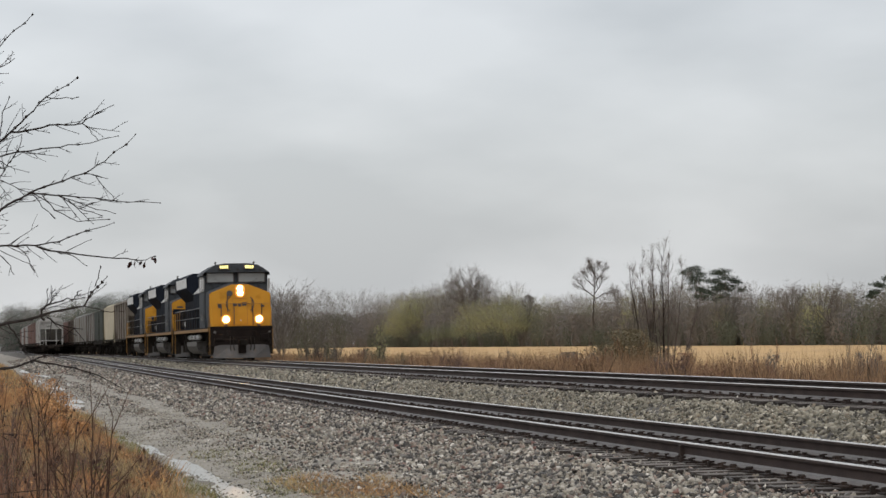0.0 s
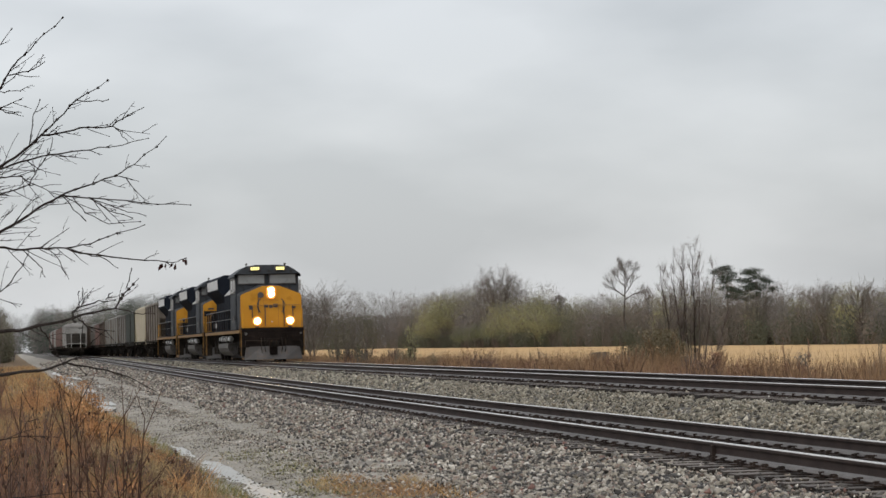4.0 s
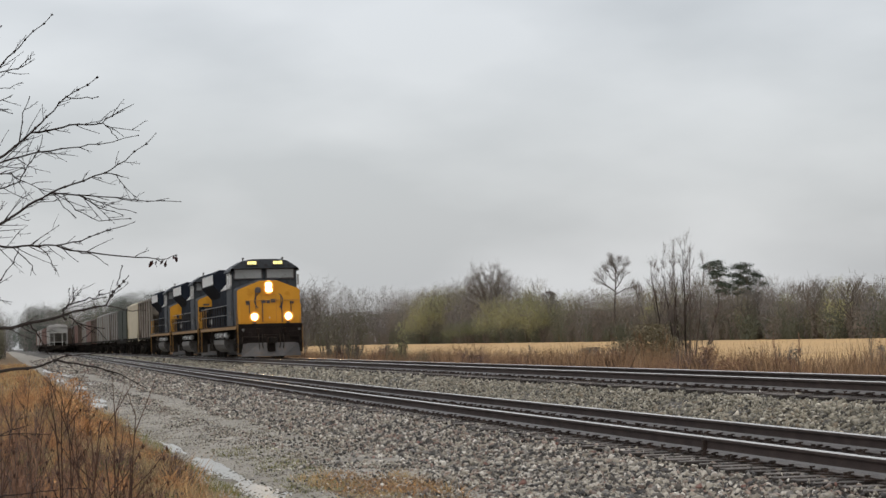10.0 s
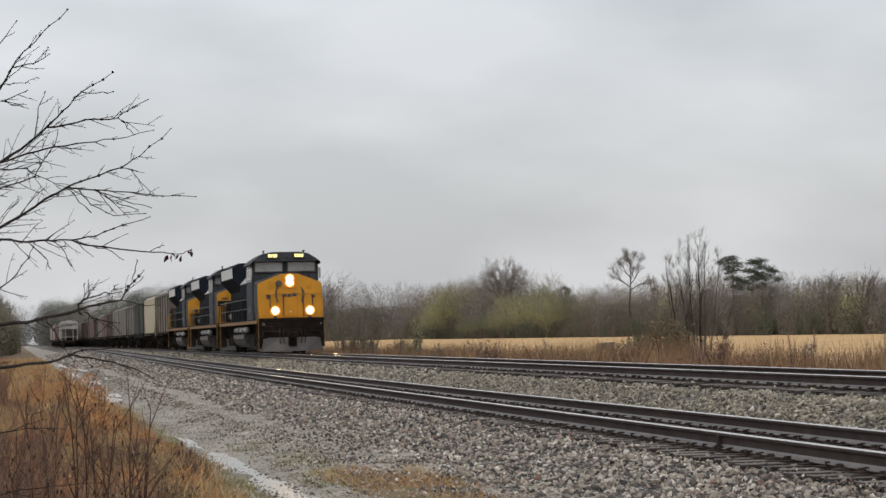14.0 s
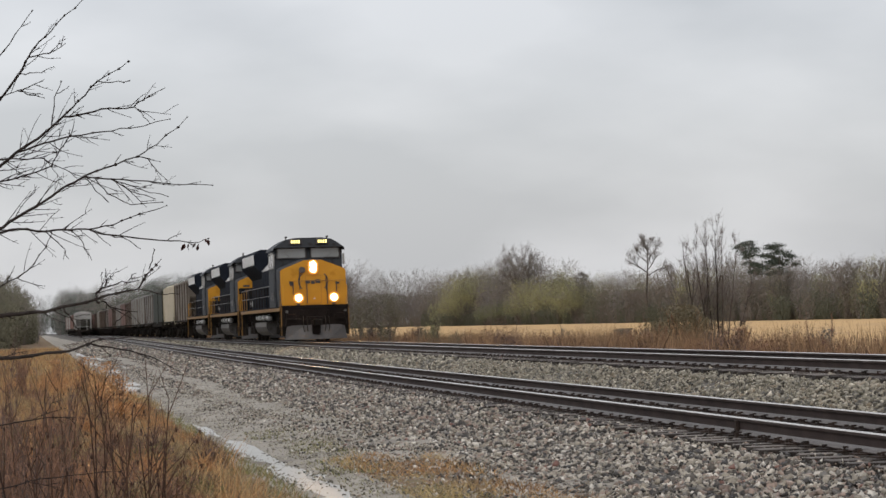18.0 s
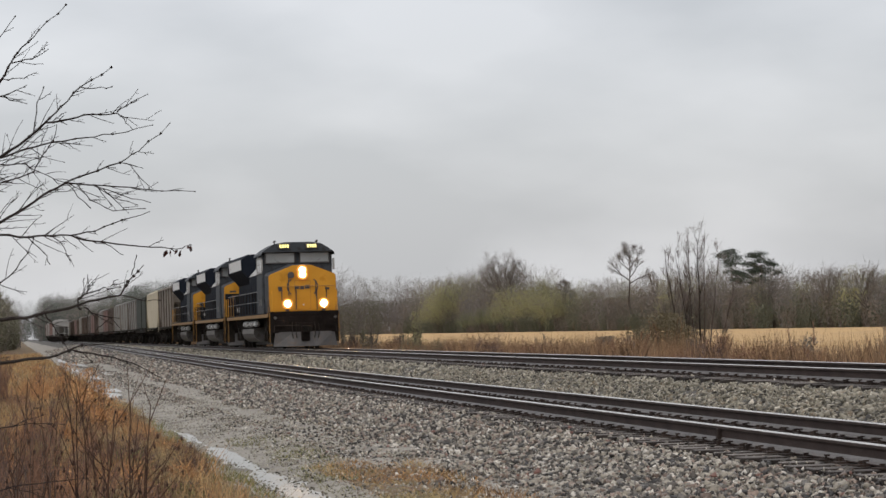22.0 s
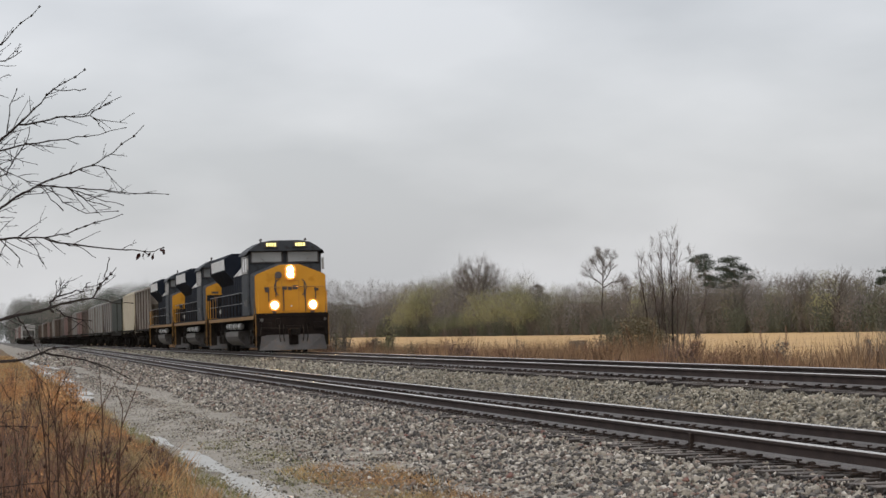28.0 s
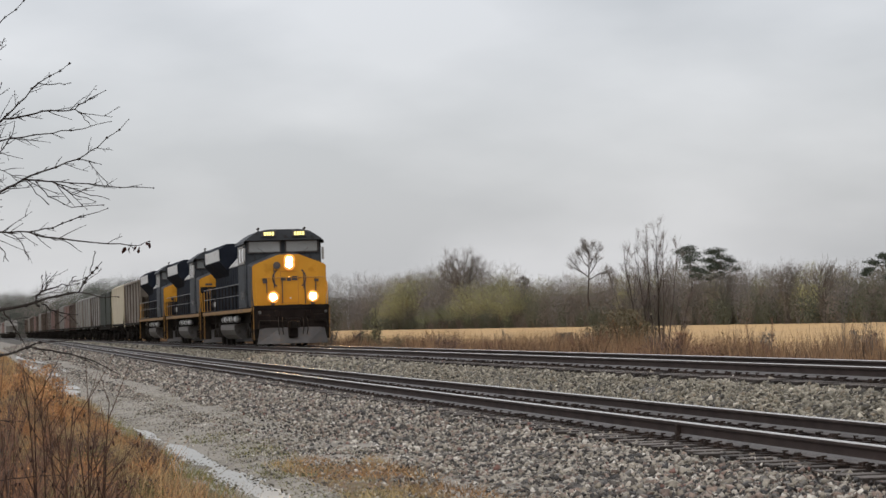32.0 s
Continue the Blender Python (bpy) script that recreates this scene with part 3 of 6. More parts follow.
    for x0, x1, z0, z1 in ((-0.34, -0.14, 2.62, 2.77), (-0.10, 0.07, 2.60, 2.75), (0.10, 0.32, 2.63, 2.80)):
        box(bm, x0, x1, 0.277, 0.283, z0, z1, 0.003)
    part("emblem", bm, M["mark"], face, "dark curved emblem shapes")
    bm = bmesh.new()
    tube(bm, (-0.50, 0.20, 3.24), (-0.50, 0.33, 3.24), 0.145, 0.15, 16)
    part("bell_port", bm, M["mark"], face)
    bm = bmesh.new()
    tube(bm, (-1.10, 0.18, 2.74), (1.42, 0.18, 2.74), 0.016, sides=6)
    for x in (-1.08, -0.40, 0.40, 1.38):
        tube(bm, (x, 0.18, 2.74), (x, 0.30, 2.74), 0.014, sides=6)
    part("grab_rail", bm, M["sill"], face, "thin grab rail across the nose")
    for x, z0, z1 in ((-0.62, 2.35, 3.2), (-0.93, 2.15, 2.7), (0.58, 2.3, 2.95), (1.05, 2.2, 2.7), (-0.30, 1.75, 2.6), (0.62, 1.7, 2.6)):
        bm = bmesh.new()
        tube(bm, (x, 0.20, z0), (x, 0.20, z1), 0.022, sides=6)
        for z in (z0, z1):
            tube(bm, (x, 0.20, z), (x, 0.30, z), 0.016, sides=6)
        part("grab_iron", bm, M["mark"], face)
    for x, z in ((-1.0, 2.68), (1.1, 2.62), (-0.98, 2.58)):
        bm = bmesh.new()
        box(bm, x - 0.09, x + 0.09, 0.24, 0.29, z - 0.05, z + 0.05, 0.01)
        part("nose_bracket", bm, M["mark"], face)
    bm = bmesh.new()
    box(bm, -0.45, 0.45, 0.10, 0.29, 1.655, 1.70, 0.01)
    part("door_sill", bm, yellow, face)
    if not lit:
        bm = bmesh.new()
        box(bm, -1.45, 1.45, 0.262, 0.284, 1.66, panel_top, 0.004)
        part("lower_nose", bm, blue, face, "dark lower nose panel")
        for k in range(5 if panel_top > 2.7 else 0):
            bm = bmesh.new()
            box(bm, -1.2 + 0.5 * k, -0.85 + 0.5 * k, 0.272, 0.284, 2.93, 3.03)
            part("lettering_bar", bm, M["mark"], face, "dark lettering bar")
    # headlight
    bm = bmesh.new()
    for z in (3.26, 3.46):
        tube(bm, (0, 0.165, z), (0, 0.30, z), 0.23, 0.18, 24)
    lamp = part("headlight", bm, M["lamp_halo"] if lit else M["mark"], base, "twin-lens headlight")
    for z in (3.265, 3.455):
        bm = bmesh.new()
        tube(bm, (0, 0.135, z), (0, 0.165, z), 0.125, 0.13, 20)
        part("lens", bm, M["lamp"] if lit else M["lens_off"], lamp)
    for s in (-1, 1):
        bm = bmesh.new()
        tube(bm, (s * 0.80 + 0.05, -0.36, 1.97), (s * 0.80 + 0.05, -0.12, 1.97), 0.235, 0.17, 24)
        lamp = part("ditch_light", bm, M["lamp_halo"] if lit else M["mark"], base, "round ditch light")
        bm = bmesh.new()
        tube(bm, (s * 0.80 + 0.05, -0.385, 1.97), (s * 0.80 + 0.05, -0.362, 1.97), 0.135, 0.14, 20)
        part("lens", bm, M["lamp"] if lit else M["lens_off"], lamp)
        bm = bmesh.new()
        box(bm, s * 0.80 - 0.03, s * 0.80 + 0.13, -0.24, -0.16, 1.60, 1.84, 0.01)
        part("lamp_bracket", bm, M["mark"], lamp)
    for x, y, z, k in ((0.03, 0.26, 1.93, 0.035), (-1.30, -0.32, 1.36, 0.07), (1.36, -0.32, 1.36, 0.06)):
        bm = bmesh.new()
        tube(bm, (x, y, z), (x, y + 0.06, z), k, k, 10)
        part("marker_lamp", bm, M["lens_off"] if k < 0.05 else M["tank"], base)
    # cab
    roof = [(-1.56, 1.6), (1.56, 1.6), (1.56, 4.16), (1.30, 4.42), (1.02, 4.60), (0.6, 4.67), (-0.6, 4.67), (-1.02, 4.60), (-1.30, 4.42), (-1.56, 4.16)]
    bm = bmesh.new()
    prism(bm, roof, 1.98, 4.7)
    cab = part("cab", bm, grey, base, "blue-grey crew cab")
    bm = bmesh.new()
    visor = [(-1.66, 4.18), (-1.58, 4.31), (1.58, 4.31), (1.66, 4.18), (1.62, 4.30), (1.32, 4.52), (1.04, 4.68), (0.6, 4.75), (-0.6, 4.75), (-1.04, 4.68),
             (-1.32, 4.52), (-1.62, 4.30)]
    prism(bm, visor, 1.62, 4.95)
    part("cab_roof", bm, grey, cab, "dark cab roof with a brow")
    for s in (-1, 1):
        x0, x1 = sorted((s * 0.13, s * 1.42))
        bm = bmesh.new()
        box(bm, x0, x1, 1.93, 1.985, 3.84, 4.29, 0.03)
        pane = part("windshield", bm, M["glass"], cab, "pale reflecting windshield")
        bm = bmesh.new()
        for a, b, c, d in ((x0 - 0.05, x1 + 0.05, 3.80, 3.84), (x0 - 0.05, x1 + 0.05, 4.27, 4.31), (x0 - 0.05, x0, 3.80, 4.30), (x1, x1 + 0.05, 3.80, 4.30)):
            box(bm, a, b, 1.90, 1.99, c, d, 0.008)
        part("window_frame", bm, M["mark"], pane)
        bm = bmesh.new()
        tube(bm, (s * 0.75, 1.89, 3.80), (s * 1.05, 1.88, 4.02), 0.008, sides=5)
        part("wiper", bm, M["mark"], pane)
        bm = bmesh.new()
        box(bm, s * 0.62 - 0.30, s * 0.62 + 0.30, 1.54, 1.66, 4.44, 4.70, 0.03)
        board = part("number_board", bm, M["mark"], base, "black number board")
        for k in range(4):
            bm = bmesh.new()
            x = s * 0.62 - 0.165 + 0.11 * k
            box(bm, x - 0.036, x + 0.036, 1.525, 1.545, 4.50, 4.64)
            part("digit_bar", bm, M["digits"] if lit else M["white"], board, "glowing yellow bar" if lit else "pale bar")
        bm = bmesh.new()
        box(bm, s * 1.565 - 0.02, s * 1.565 + 0.02, 2.35, 4.2, 3.45, 4.05, 0.02)
        win = part("side_window", bm, M["glass"], cab)
        bm = bmesh.new()
        for a, b, c, d in ((2.28, 4.27, 3.38, 3.45), (2.28, 4.27, 4.05, 4.12), (2.28, 2.35, 3.4, 4.1), (4.2, 4.27, 3.4, 4.1), (3.24, 3.31, 3.4, 4.1)):
            box(bm, s * 1.58 - 0.03, s * 1.58 + 0.03, a, b, c, d, 0.008)
        part("window_frame", bm, M["dullwhite"], win, "pale window frame")
        bm = bmesh.new()
        box(bm, s * 1.62 - 0.04, s * 1.62 + 0.04, 1.75, 1.95, 3.5, 4.0, 0.02)
        part("mirror", bm, M["dullwhite"], cab)
        bm = bmesh.new()
        box(bm, s * 1.57 - 0.012, s * 1.57 + 0.012, 2.2, 4.5, 1.75, 3.2, 0.005)
        part("side_panel", bm, grey, cab)
        for k in range(4):
            bm = bmesh.new()
            box(bm, s * 1.588 - 0.006, s * 1.588 + 0.006, 2.5 + 0.32 * k, 2.62 + 0.32 * k, 1.95, 2.25)
            part("lettering_bar", bm, M["tank"], cab, "pale lettering bar")
    for x in (-1.0, 0.05, 0.9):
        bm = bmesh.new()
        if abs(x) < 0.5:
            box(bm, x - 0.35, x + 0.35, 2.5, 3.3, 4.70, 4.78, 0.03)
        else:
            tube(bm, (x, 2.1, 4.62), (x, 2.1, 4.80), 0.03, sides=6)
            tube(bm, (x, 1.9, 4.80), (x, 2.4, 4.80), 0.05, 0.03, 8)
        part("air_conditioner" if abs(x) < 0.5 else "horn", bm, M["tank"], base)
    # hood
    bm = bmesh.new()
    prism(bm, [(-1.30, 2.35), (1.30, 2.35), (1.40, 2.6), (1.40, 3.38), (1.02, 3.80), (0.6, 3.95), (-0.6, 3.95), (-1.02, 3.80), (-1.40, 3.38), (-1.40, 2.6)], 4.96, 9.6)
    prism(bm, [(-1.0, 1.6), (1.0, 1.6), (1.0, 2.36), (-1.0, 2.36)], 4.75, 9.6)
    cabinet = part("equipment_cabinet", bm, blue, base, "near-black equipment cabinet")
    for s in (-1, 1):
        # pale strips paint the sky's sheen along the cabinet's roof edge
        for k in range(3):
            bm = bmesh.new()
            y = 5.1 + 1.5 * k
            prism(bm, [(s * 1.405, 3.40), (s * 1.035, 3.81), (s * 1.055, 3.83), (s * 1.43, 3.42)], y, y + 1.4)
            part("roof_grille", bm, M["dullwhite"], cabinet, "pale grey strip painting the sky's sheen on the roof edge" if k == 0 else "")
        for k in range(5):
            bm = bmesh.new()
            y = 5.1 + 0.9 * k
            box(bm, s * 1.41 - 0.012, s * 1.41 + 0.012, y, y + 0.8, 2.64, 3.32, 0.006)
            part("louvre_door", bm, blue, cabinet)
    bm = bmesh.new()
    prism(bm, [(-0.86, 1.6), (0.86, 1.6), (0.86, 3.72), (0.58, 4.05), (-0.58, 4.05), (-0.86, 3.72)], 9.6, 13.0)
    hood = part("engine_hood", bm, blue, base, "dark blue engine hood")
    for s in (-1, 1):
        for k in range(4):
            bm = bmesh.new()
            y = 9.66 + 0.83 * k
            box(bm, s * 0.87 - 0.012, s * 0.87 + 0.012, y, y + 0.76, 1.72, 3.68, 0.008)
            part("hood_door", bm, blue, hood)
    bm = bmesh.new()
    box(bm, -0.4, 0.4, 11.2, 12.4, 4.02, 4.42, 0.05)
    part("exhaust_stack", bm, under, hood)
    bm = bmesh.new()
    prism(bm, [(-0.90, 1.6), (0.90, 1.6), (0.90, 3.18), (1.45, 3.80), (1.47, 4.38), (1.12, 4.62), (-1.12, 4.62), (-1.47, 4.38), (-1.45, 3.80), (-0.90, 3.18)], 13.0, 20.4)
    rad = part("radiator_hood", bm, blue, base, "dark flared radiator hood")
    for s in (-1, 1):
        # white colour stands for skylight on the radiator screen
        bm = bmesh.new()
        prism(bm, [(s * 1.455, 3.86), (s * 1.474, 4.36), (s * 1.495, 4.36), (s * 1.478, 3.86)], 13.06, 19.4)
        part("radiator_screen", bm, M["white"], rad, "radiator screen coloured pale for the sky's light on it")
        for k in range(8):
            bm = bmesh.new()
            y = 13.1 + 0.9 * k
            box(bm, s * 0.91 - 0.012, s * 0.91 + 0.012, y, y + 0.82, 1.72, 2.95, 0.008)
            part("hood_door", bm, blue, rad)
    # rails, tank and running gear
    for s in (-1, 1):
        for k in range(12):
            bm = bmesh.new()
            y = 0.62 if k == 0 else 4.9 + 1.4 * (k - 1)
            tube(bm, (s * 1.49, y, 1.58), (s * 1.49, y, 2.62), 0.022, sides=6)
            part("stanchion", bm, M["sill"] if k in (0, 1, 10, 11) else under, base)
        bm = bmesh.new()
        tube(bm, (s * 1.49, 4.9, 2.62), (s * 1.49, 20.3, 2.62), 0.016, sides=6)
        tube(bm, (s * 1.49, 4.9, 2.15), (s * 1.49, 20.3, 2.15), 0.014, sides=6)
        part("handrail", bm, M["tank"], base, "pale walkway handrail")
        for y in (-0.26, 20.9):
            bm = bmesh.new()
            tube(bm, (s * 1.44, y, 1.6), (s * 1.44, y, 2.55), 0.024, sides=6)
            part("corner_post", bm, yellow, base)
        for k in range(3):
            bm = bmesh.new()
            x, y = s * 1.27, 8.0 + 2.0 * k
            for a, b, ra, rb in ((0.0, 0.10, 0.08, 0.145), (0.10, 1.40, 0.155, 0.155), (1.40, 1.50, 0.145, 0.08)):
                tube(bm, (x, y + a, 1.16), (x, y + b, 1.16), ra, rb, 14)
            tank = part("air_reservoir", bm, M["white"], base, "white air reservoir")
            for o in (0.22, 0.72, 1.22):
                bm = bmesh.new()
                tube(bm, (x, y + o, 1.16), (x, y + o + 0.14, 1.16), 0.165, 0.165, 14)
                part("strap", bm, under, tank)
    bm = bmesh.new()
    prism(bm, [(-1.42, 0.92), (-1.43, 0.70), (-1.34, 0.48), (-1.10, 0.30), (1.10, 0.30), (1.34, 0.48), (1.43, 0.70), (1.42, 0.92), (1.05, 0.97), (-1.05, 0.97)], 7.9, 13.6)
    part("fuel_tank", bm, M["tank"], base, "weathered grey fuel tank")
    for y in (3.35, 16.75):
        add_truck(base, y, LOCO_TRUCK, LOCO_WHEELS, (-1.85, 0, 1.85), 0.53)
    coupler(base, 20.7, 1)
    return base


def build_car(kind, mat, label, category, group, length=15.9, top=4.15, ribs=9, rib_shade_mat=None):
    """A freight car; y runs from its front end to its rear."""
    base = thing("freight_car", pose(0, 0, 0), label, category, group)
    L = length
    bm = bmesh.new()
    box(bm, -0.35, 0.35, 0.1, L - 0.1, 0.80, 1.10)
    box(bm, -1.45, 1.45, 0.15, 0.4, 0.92, 1.15, 0.02)
    box(bm, -1.45, 1.45, L - 0.4, L - 0.15, 0.92, 1.15, 0.02)
    part("centre_sill", bm, M["under"], base)
    for s in (-1, 1):
        bm = bmesh.new()
        if kind == "box":
            box(bm, s * 1.44 - 0.06, s * 1.44 + 0.06, 0.15, L - 0.15, 1.00, 1.42, 0.01)
        else:
            box(bm, s * 1.41 - 0.06, s * 1.41 + 0.06, 0.15, L - 0.15, 1.24, 1.38, 0.01)
        part("side_sill", bm, M["under"], base)
    low = 1.34
    if kind == "box":
        bm = bmesh.new()
        box(bm, -1.44, 1.44, 0.15, L - 0.15, 1.1, top - 0.1, 0.02)
        part("body", bm, mat, base)
        bm = bmesh.new()
        prism(bm, [(-1.5, top - 0.12), (1.5, top - 0.12), (0, top + 0.10)], 0.1, L - 0.1)
        part("roof", bm, mat, base)
        for s in (-1, 1):
            bm = bmesh.new()
            box(bm, s * 1.47 - 0.03, s * 1.47 + 0.03, L / 2 - 1.6, L / 2 + 1.6, 1.25, top - 0.25, 0.01)
            door = part("sliding_door", bm, mat, base)
            for k in range(5):
                bm = bmesh.new()
                z = 1.5 + (top - 2.0) * k / 4
                box(bm, s * 1.51 - 0.012, s * 1.51 + 0.012, L / 2 - 1.55, L / 2 + 1.55, z, z + 0.06)
                part("door_rib", bm, mat, door)
    else:
        bm = bmesh.new()
        prism(bm, [(0.55, top), (0.35, top - 0.25), (0.35, top - 1.15), (2.5, 1.75), (L - 2.5, 1.75), (L - 0.35, top - 1.15), (L - 0.35, top - 0.25), (L - 0.55, top)],
              -1.38, 1.38, axis="x")
        part("body", bm, mat, base)
        for s in (-1, 1):
            bm = bmesh.new()
            prism(bm, [(0.2, top - 0.08), (0.2, 2.9), (2.3, low), (L - 2.3, low), (L - 0.2, 2.9), (L - 0.2, top - 0.08)], s * 1.385 if s < 0 else 1.355, -1.355 if s < 0 else 1.385, axis="x")
            part("side_sheet", bm, mat, base)
        for k in range(3):
            bm = bmesh.new()
            y = L * (0.27 + 0.23 * k)
            a = [bm.verts.new((sx * 1.25, y + sy * 1.6, 1.76)) for sx, sy in ((-1, -1), (1, -1), (1, 1), (-1, 1))]
            b = [bm.verts.new((sx * 0.6, y + sy * 0.45, 0.52)) for sx, sy in ((-1, -1), (1, -1), (1, 1), (-1, 1))]
            for i in range(4):
                bm.faces.new((a[i], a[(i + 1) % 4], b[(i + 1) % 4], b[i]))
            bm.faces.new(b)
            bmesh.ops.recalc_face_normals(bm, faces=bm.faces[:])
            part("discharge_bay", bm, M["under"], base)
        if kind == "covered":
            bm = bmesh.new()
            prism(bm, [(-1.42, top - 0.1), (1.42, top - 0.1), (1.1, top + 0.16), (-1.1, top + 0.16)], 0.2, L - 0.2)
            part("roof", bm, mat, base)
            for k in range(6):
                bm = bmesh.new()
                y = 1.6 + (L - 3.2) * k / 5
                box(bm, -0.45, 0.45, y - 0.4, y + 0.4, top + 0.14, top + 0.26, 0.03)
                part("roof_hatch", bm, mat, base)
        else:
            for s in (-1, 1):
                bm = bmesh.new()
                box(bm, s * 1.42 - 0.07, s * 1.42 + 0.07, 0.15, L - 0.15, top - 0.12, top + 0.02, 0.01)
                part("top_chord", bm, mat, base)
    for s in (-1, 1):
        for k in range(ribs):
            bm = bmesh.new()
            y = 0.35 + (L - 0.7) * k / max(1, ribs - 1)
            box(bm, s * 1.415 - 0.05, s * 1.415 + 0.05, y - 0.09, y + 0.09, low - 0.02, top - 0.1, 0.012)
            # a darker colour on some cars' ribs stands for the ribs' shading
            part("side_rib", bm, rib_shade_mat or mat, base)
    for y, o in ((0.18, -1), (L - 0.18, 1)):
        for x in (-1.32, -0.62, 0.62, 1.32):
            bm = bmesh.new()
            box(bm, x - 0.05, x + 0.05, y - 0.05, y + 0.05, 1.12, top - 0.15, 0.01)
            part("end_post", bm, mat, base)
        bm = bmesh.new()
        box(bm, -1.38, 1.38, y - 0.05, y + 0.05, top - 0.3, top - 0.12, 0.01)
        part("end_beam", bm, mat, base)
        bm = bmesh.new()
        box(bm, -1.38, 1.38, y - 0.04, y + 0.04, 1.6, 1.7, 0.01)
        part("end_rail", bm, mat, base)
        bm = bmesh.new()
        for k in range(8):
            tube(bm, (-1.4, y + o * 0.07, 1.2 + 0.36 * k), (-0.95, y + o * 0.07, 1.2 + 0.36 * k), 0.014, sides=5)
        for x in (-1.4, -0.95):
            tube(bm, (x, y + o * 0.07, 1.1), (x, y + o * 0.07, 3.85), 0.018, sides=5)
        part("end_ladder", bm, mat, base)
        coupler(base, y, o)
    for y in (2.1, L - 2.1):
        add_truck(base, y, CAR_TRUCK, CAR_WHEELS, (-0.89, 0.89), 0.457)
    return base


ONCOMING, LEAVING = [], []     # things with their distance behind the train's head


def build_trains():
    lead = build_locomotive(True, "blue-grey diesel locomotive with yellow nose and lit headlights")
    second = build_locomotive(False, "dark blue diesel locomotive with yellow nose, unlit, coupled behind")
    third = build_locomotive(False, "dark blue diesel locomotive with deep yellow nose, third in line", 2.45)
    ONCOMING.extend([(lead, 0.0), (second, 22.3), (third, 44.6)])
    g = "cars of the oncoming train"
    kinds = [
        build_car("hopper", M["taupe"], "taupe ribbed steel hopper car on the main track", "hopper car", g, 15.9, 4.25, 6, M["brown"]),
        build_car("covered", M["cream"], "cream smooth-sided covered hopper car, stained", "hopper car", g, 16.4, 4.25, 0),
        build_car("box", M["darkgreen"], "very dark green steel boxcar, closed doors", "boxcar", g, 15.9, 4.2, 0),
        build_car("hopper", M["pale"], "pale grey ribbed steel hopper car", "hopper car", g, 15.9, 4.15, 5, M["brown"]),
        build_car("covered", M["pale"], "pale grey covered hopper car, dirty", "hopper car", g, 16.4, 4.2, 4, M["taupe"]),
        build_car("box", M["oxide"], "oxide red steel boxcar, weathered", "boxcar", g, 15.9, 4.2, 0),
        build_car("hopper", M["brown"], "dark brown ribbed hopper car", "hopper car", g, 15.9, 4.1, 6),
    ]
    order = [0, 1, 2, 3, 4, 4, 6, 5, 4, 6, 5, 3, 6, 0, 4, 6, 5, 0, 6, 4, 6, 0]
    y, used = 66.4, set()
    for k in order:
        ob = kinds[k] if k not in used else copy_thing(kinds[k], pose(0, 0, 0))
        used.add(k)
        ONCOMING.append((ob, y))
        y += (17.6 if k in (1, 4) else 17.1)
    g = "cars of the leaving train"
    tail = build_car("covered", M["dullwhite"], "dull white covered hopper car, last of the leaving train", "hopper car", g, 16.4, 4.2, 7)
    red = build_car("box", M["oxide"], "oxide red boxcar of the leaving train", "boxcar", g, 15.9, 4.2, 0)
    LEAVING.append((tail, 0.0))
    y = 17.6
    for k in range(7):
        ob = red if k == 0 else copy_thing(red if k in (1, 2, 4, 6) else tail, pose(0, 0, 0))
        LEAVING.append((ob, y))
        y += 17.4


build_trains()

ONCOMING_AT = [(0, 111.95), (3.2, 111.95), (4.5, 111.6), (5.5, 111.15), (7, 110.42), (9, 109.42), (11, 108.2), (13, 106.93), (15, 105.7),
               (17, 104.45), (19, 103.2), (21, 101.9), (23, 100.45), (25, 98.8), (27, 97.02), (29, 95.1), (31, 93.1), (32, 92.0)]
LEAVING_AT = [(0, 285), (3, 307), (6, 331), (9, 355), (13, 385), (18, 424), (23, 470), (28, 522), (32, 566)]


def at_time(rows, t):
    for (t0, a), (t1, b) in zip(rows, rows[1:]):
        if t0 <= t <= t1:
            return a + (b - a) * (t - t0) / (t1 - t0)
    return rows[-1][1]


def motions():
    for ob, off in ONCOMING:
        walk(ob, [(t, pose(FAR_X, d + off, FAR_Z)) for t, d in ONCOMING_AT])
        if off < 240:
            for w in [c for c in ob.children_recursive if c.name.startswith("wheelset")]:
                x, y, z = w.location
                rows = []
                for i in range(65):
                    gone = ONCOMING_AT[0][1] - at_time(ONCOMING_AT, i * 0.5)
                    rows.append((i * 0.5, pose(x, y, z, math.degrees(gone / z))))
                walk(w, rows)
    for ob, off in LEAVING:
        walk(ob, [(t, pose(NEAR_X, d + off, NEAR_Z + 0.42)) for t, d in LEAVING_AT])


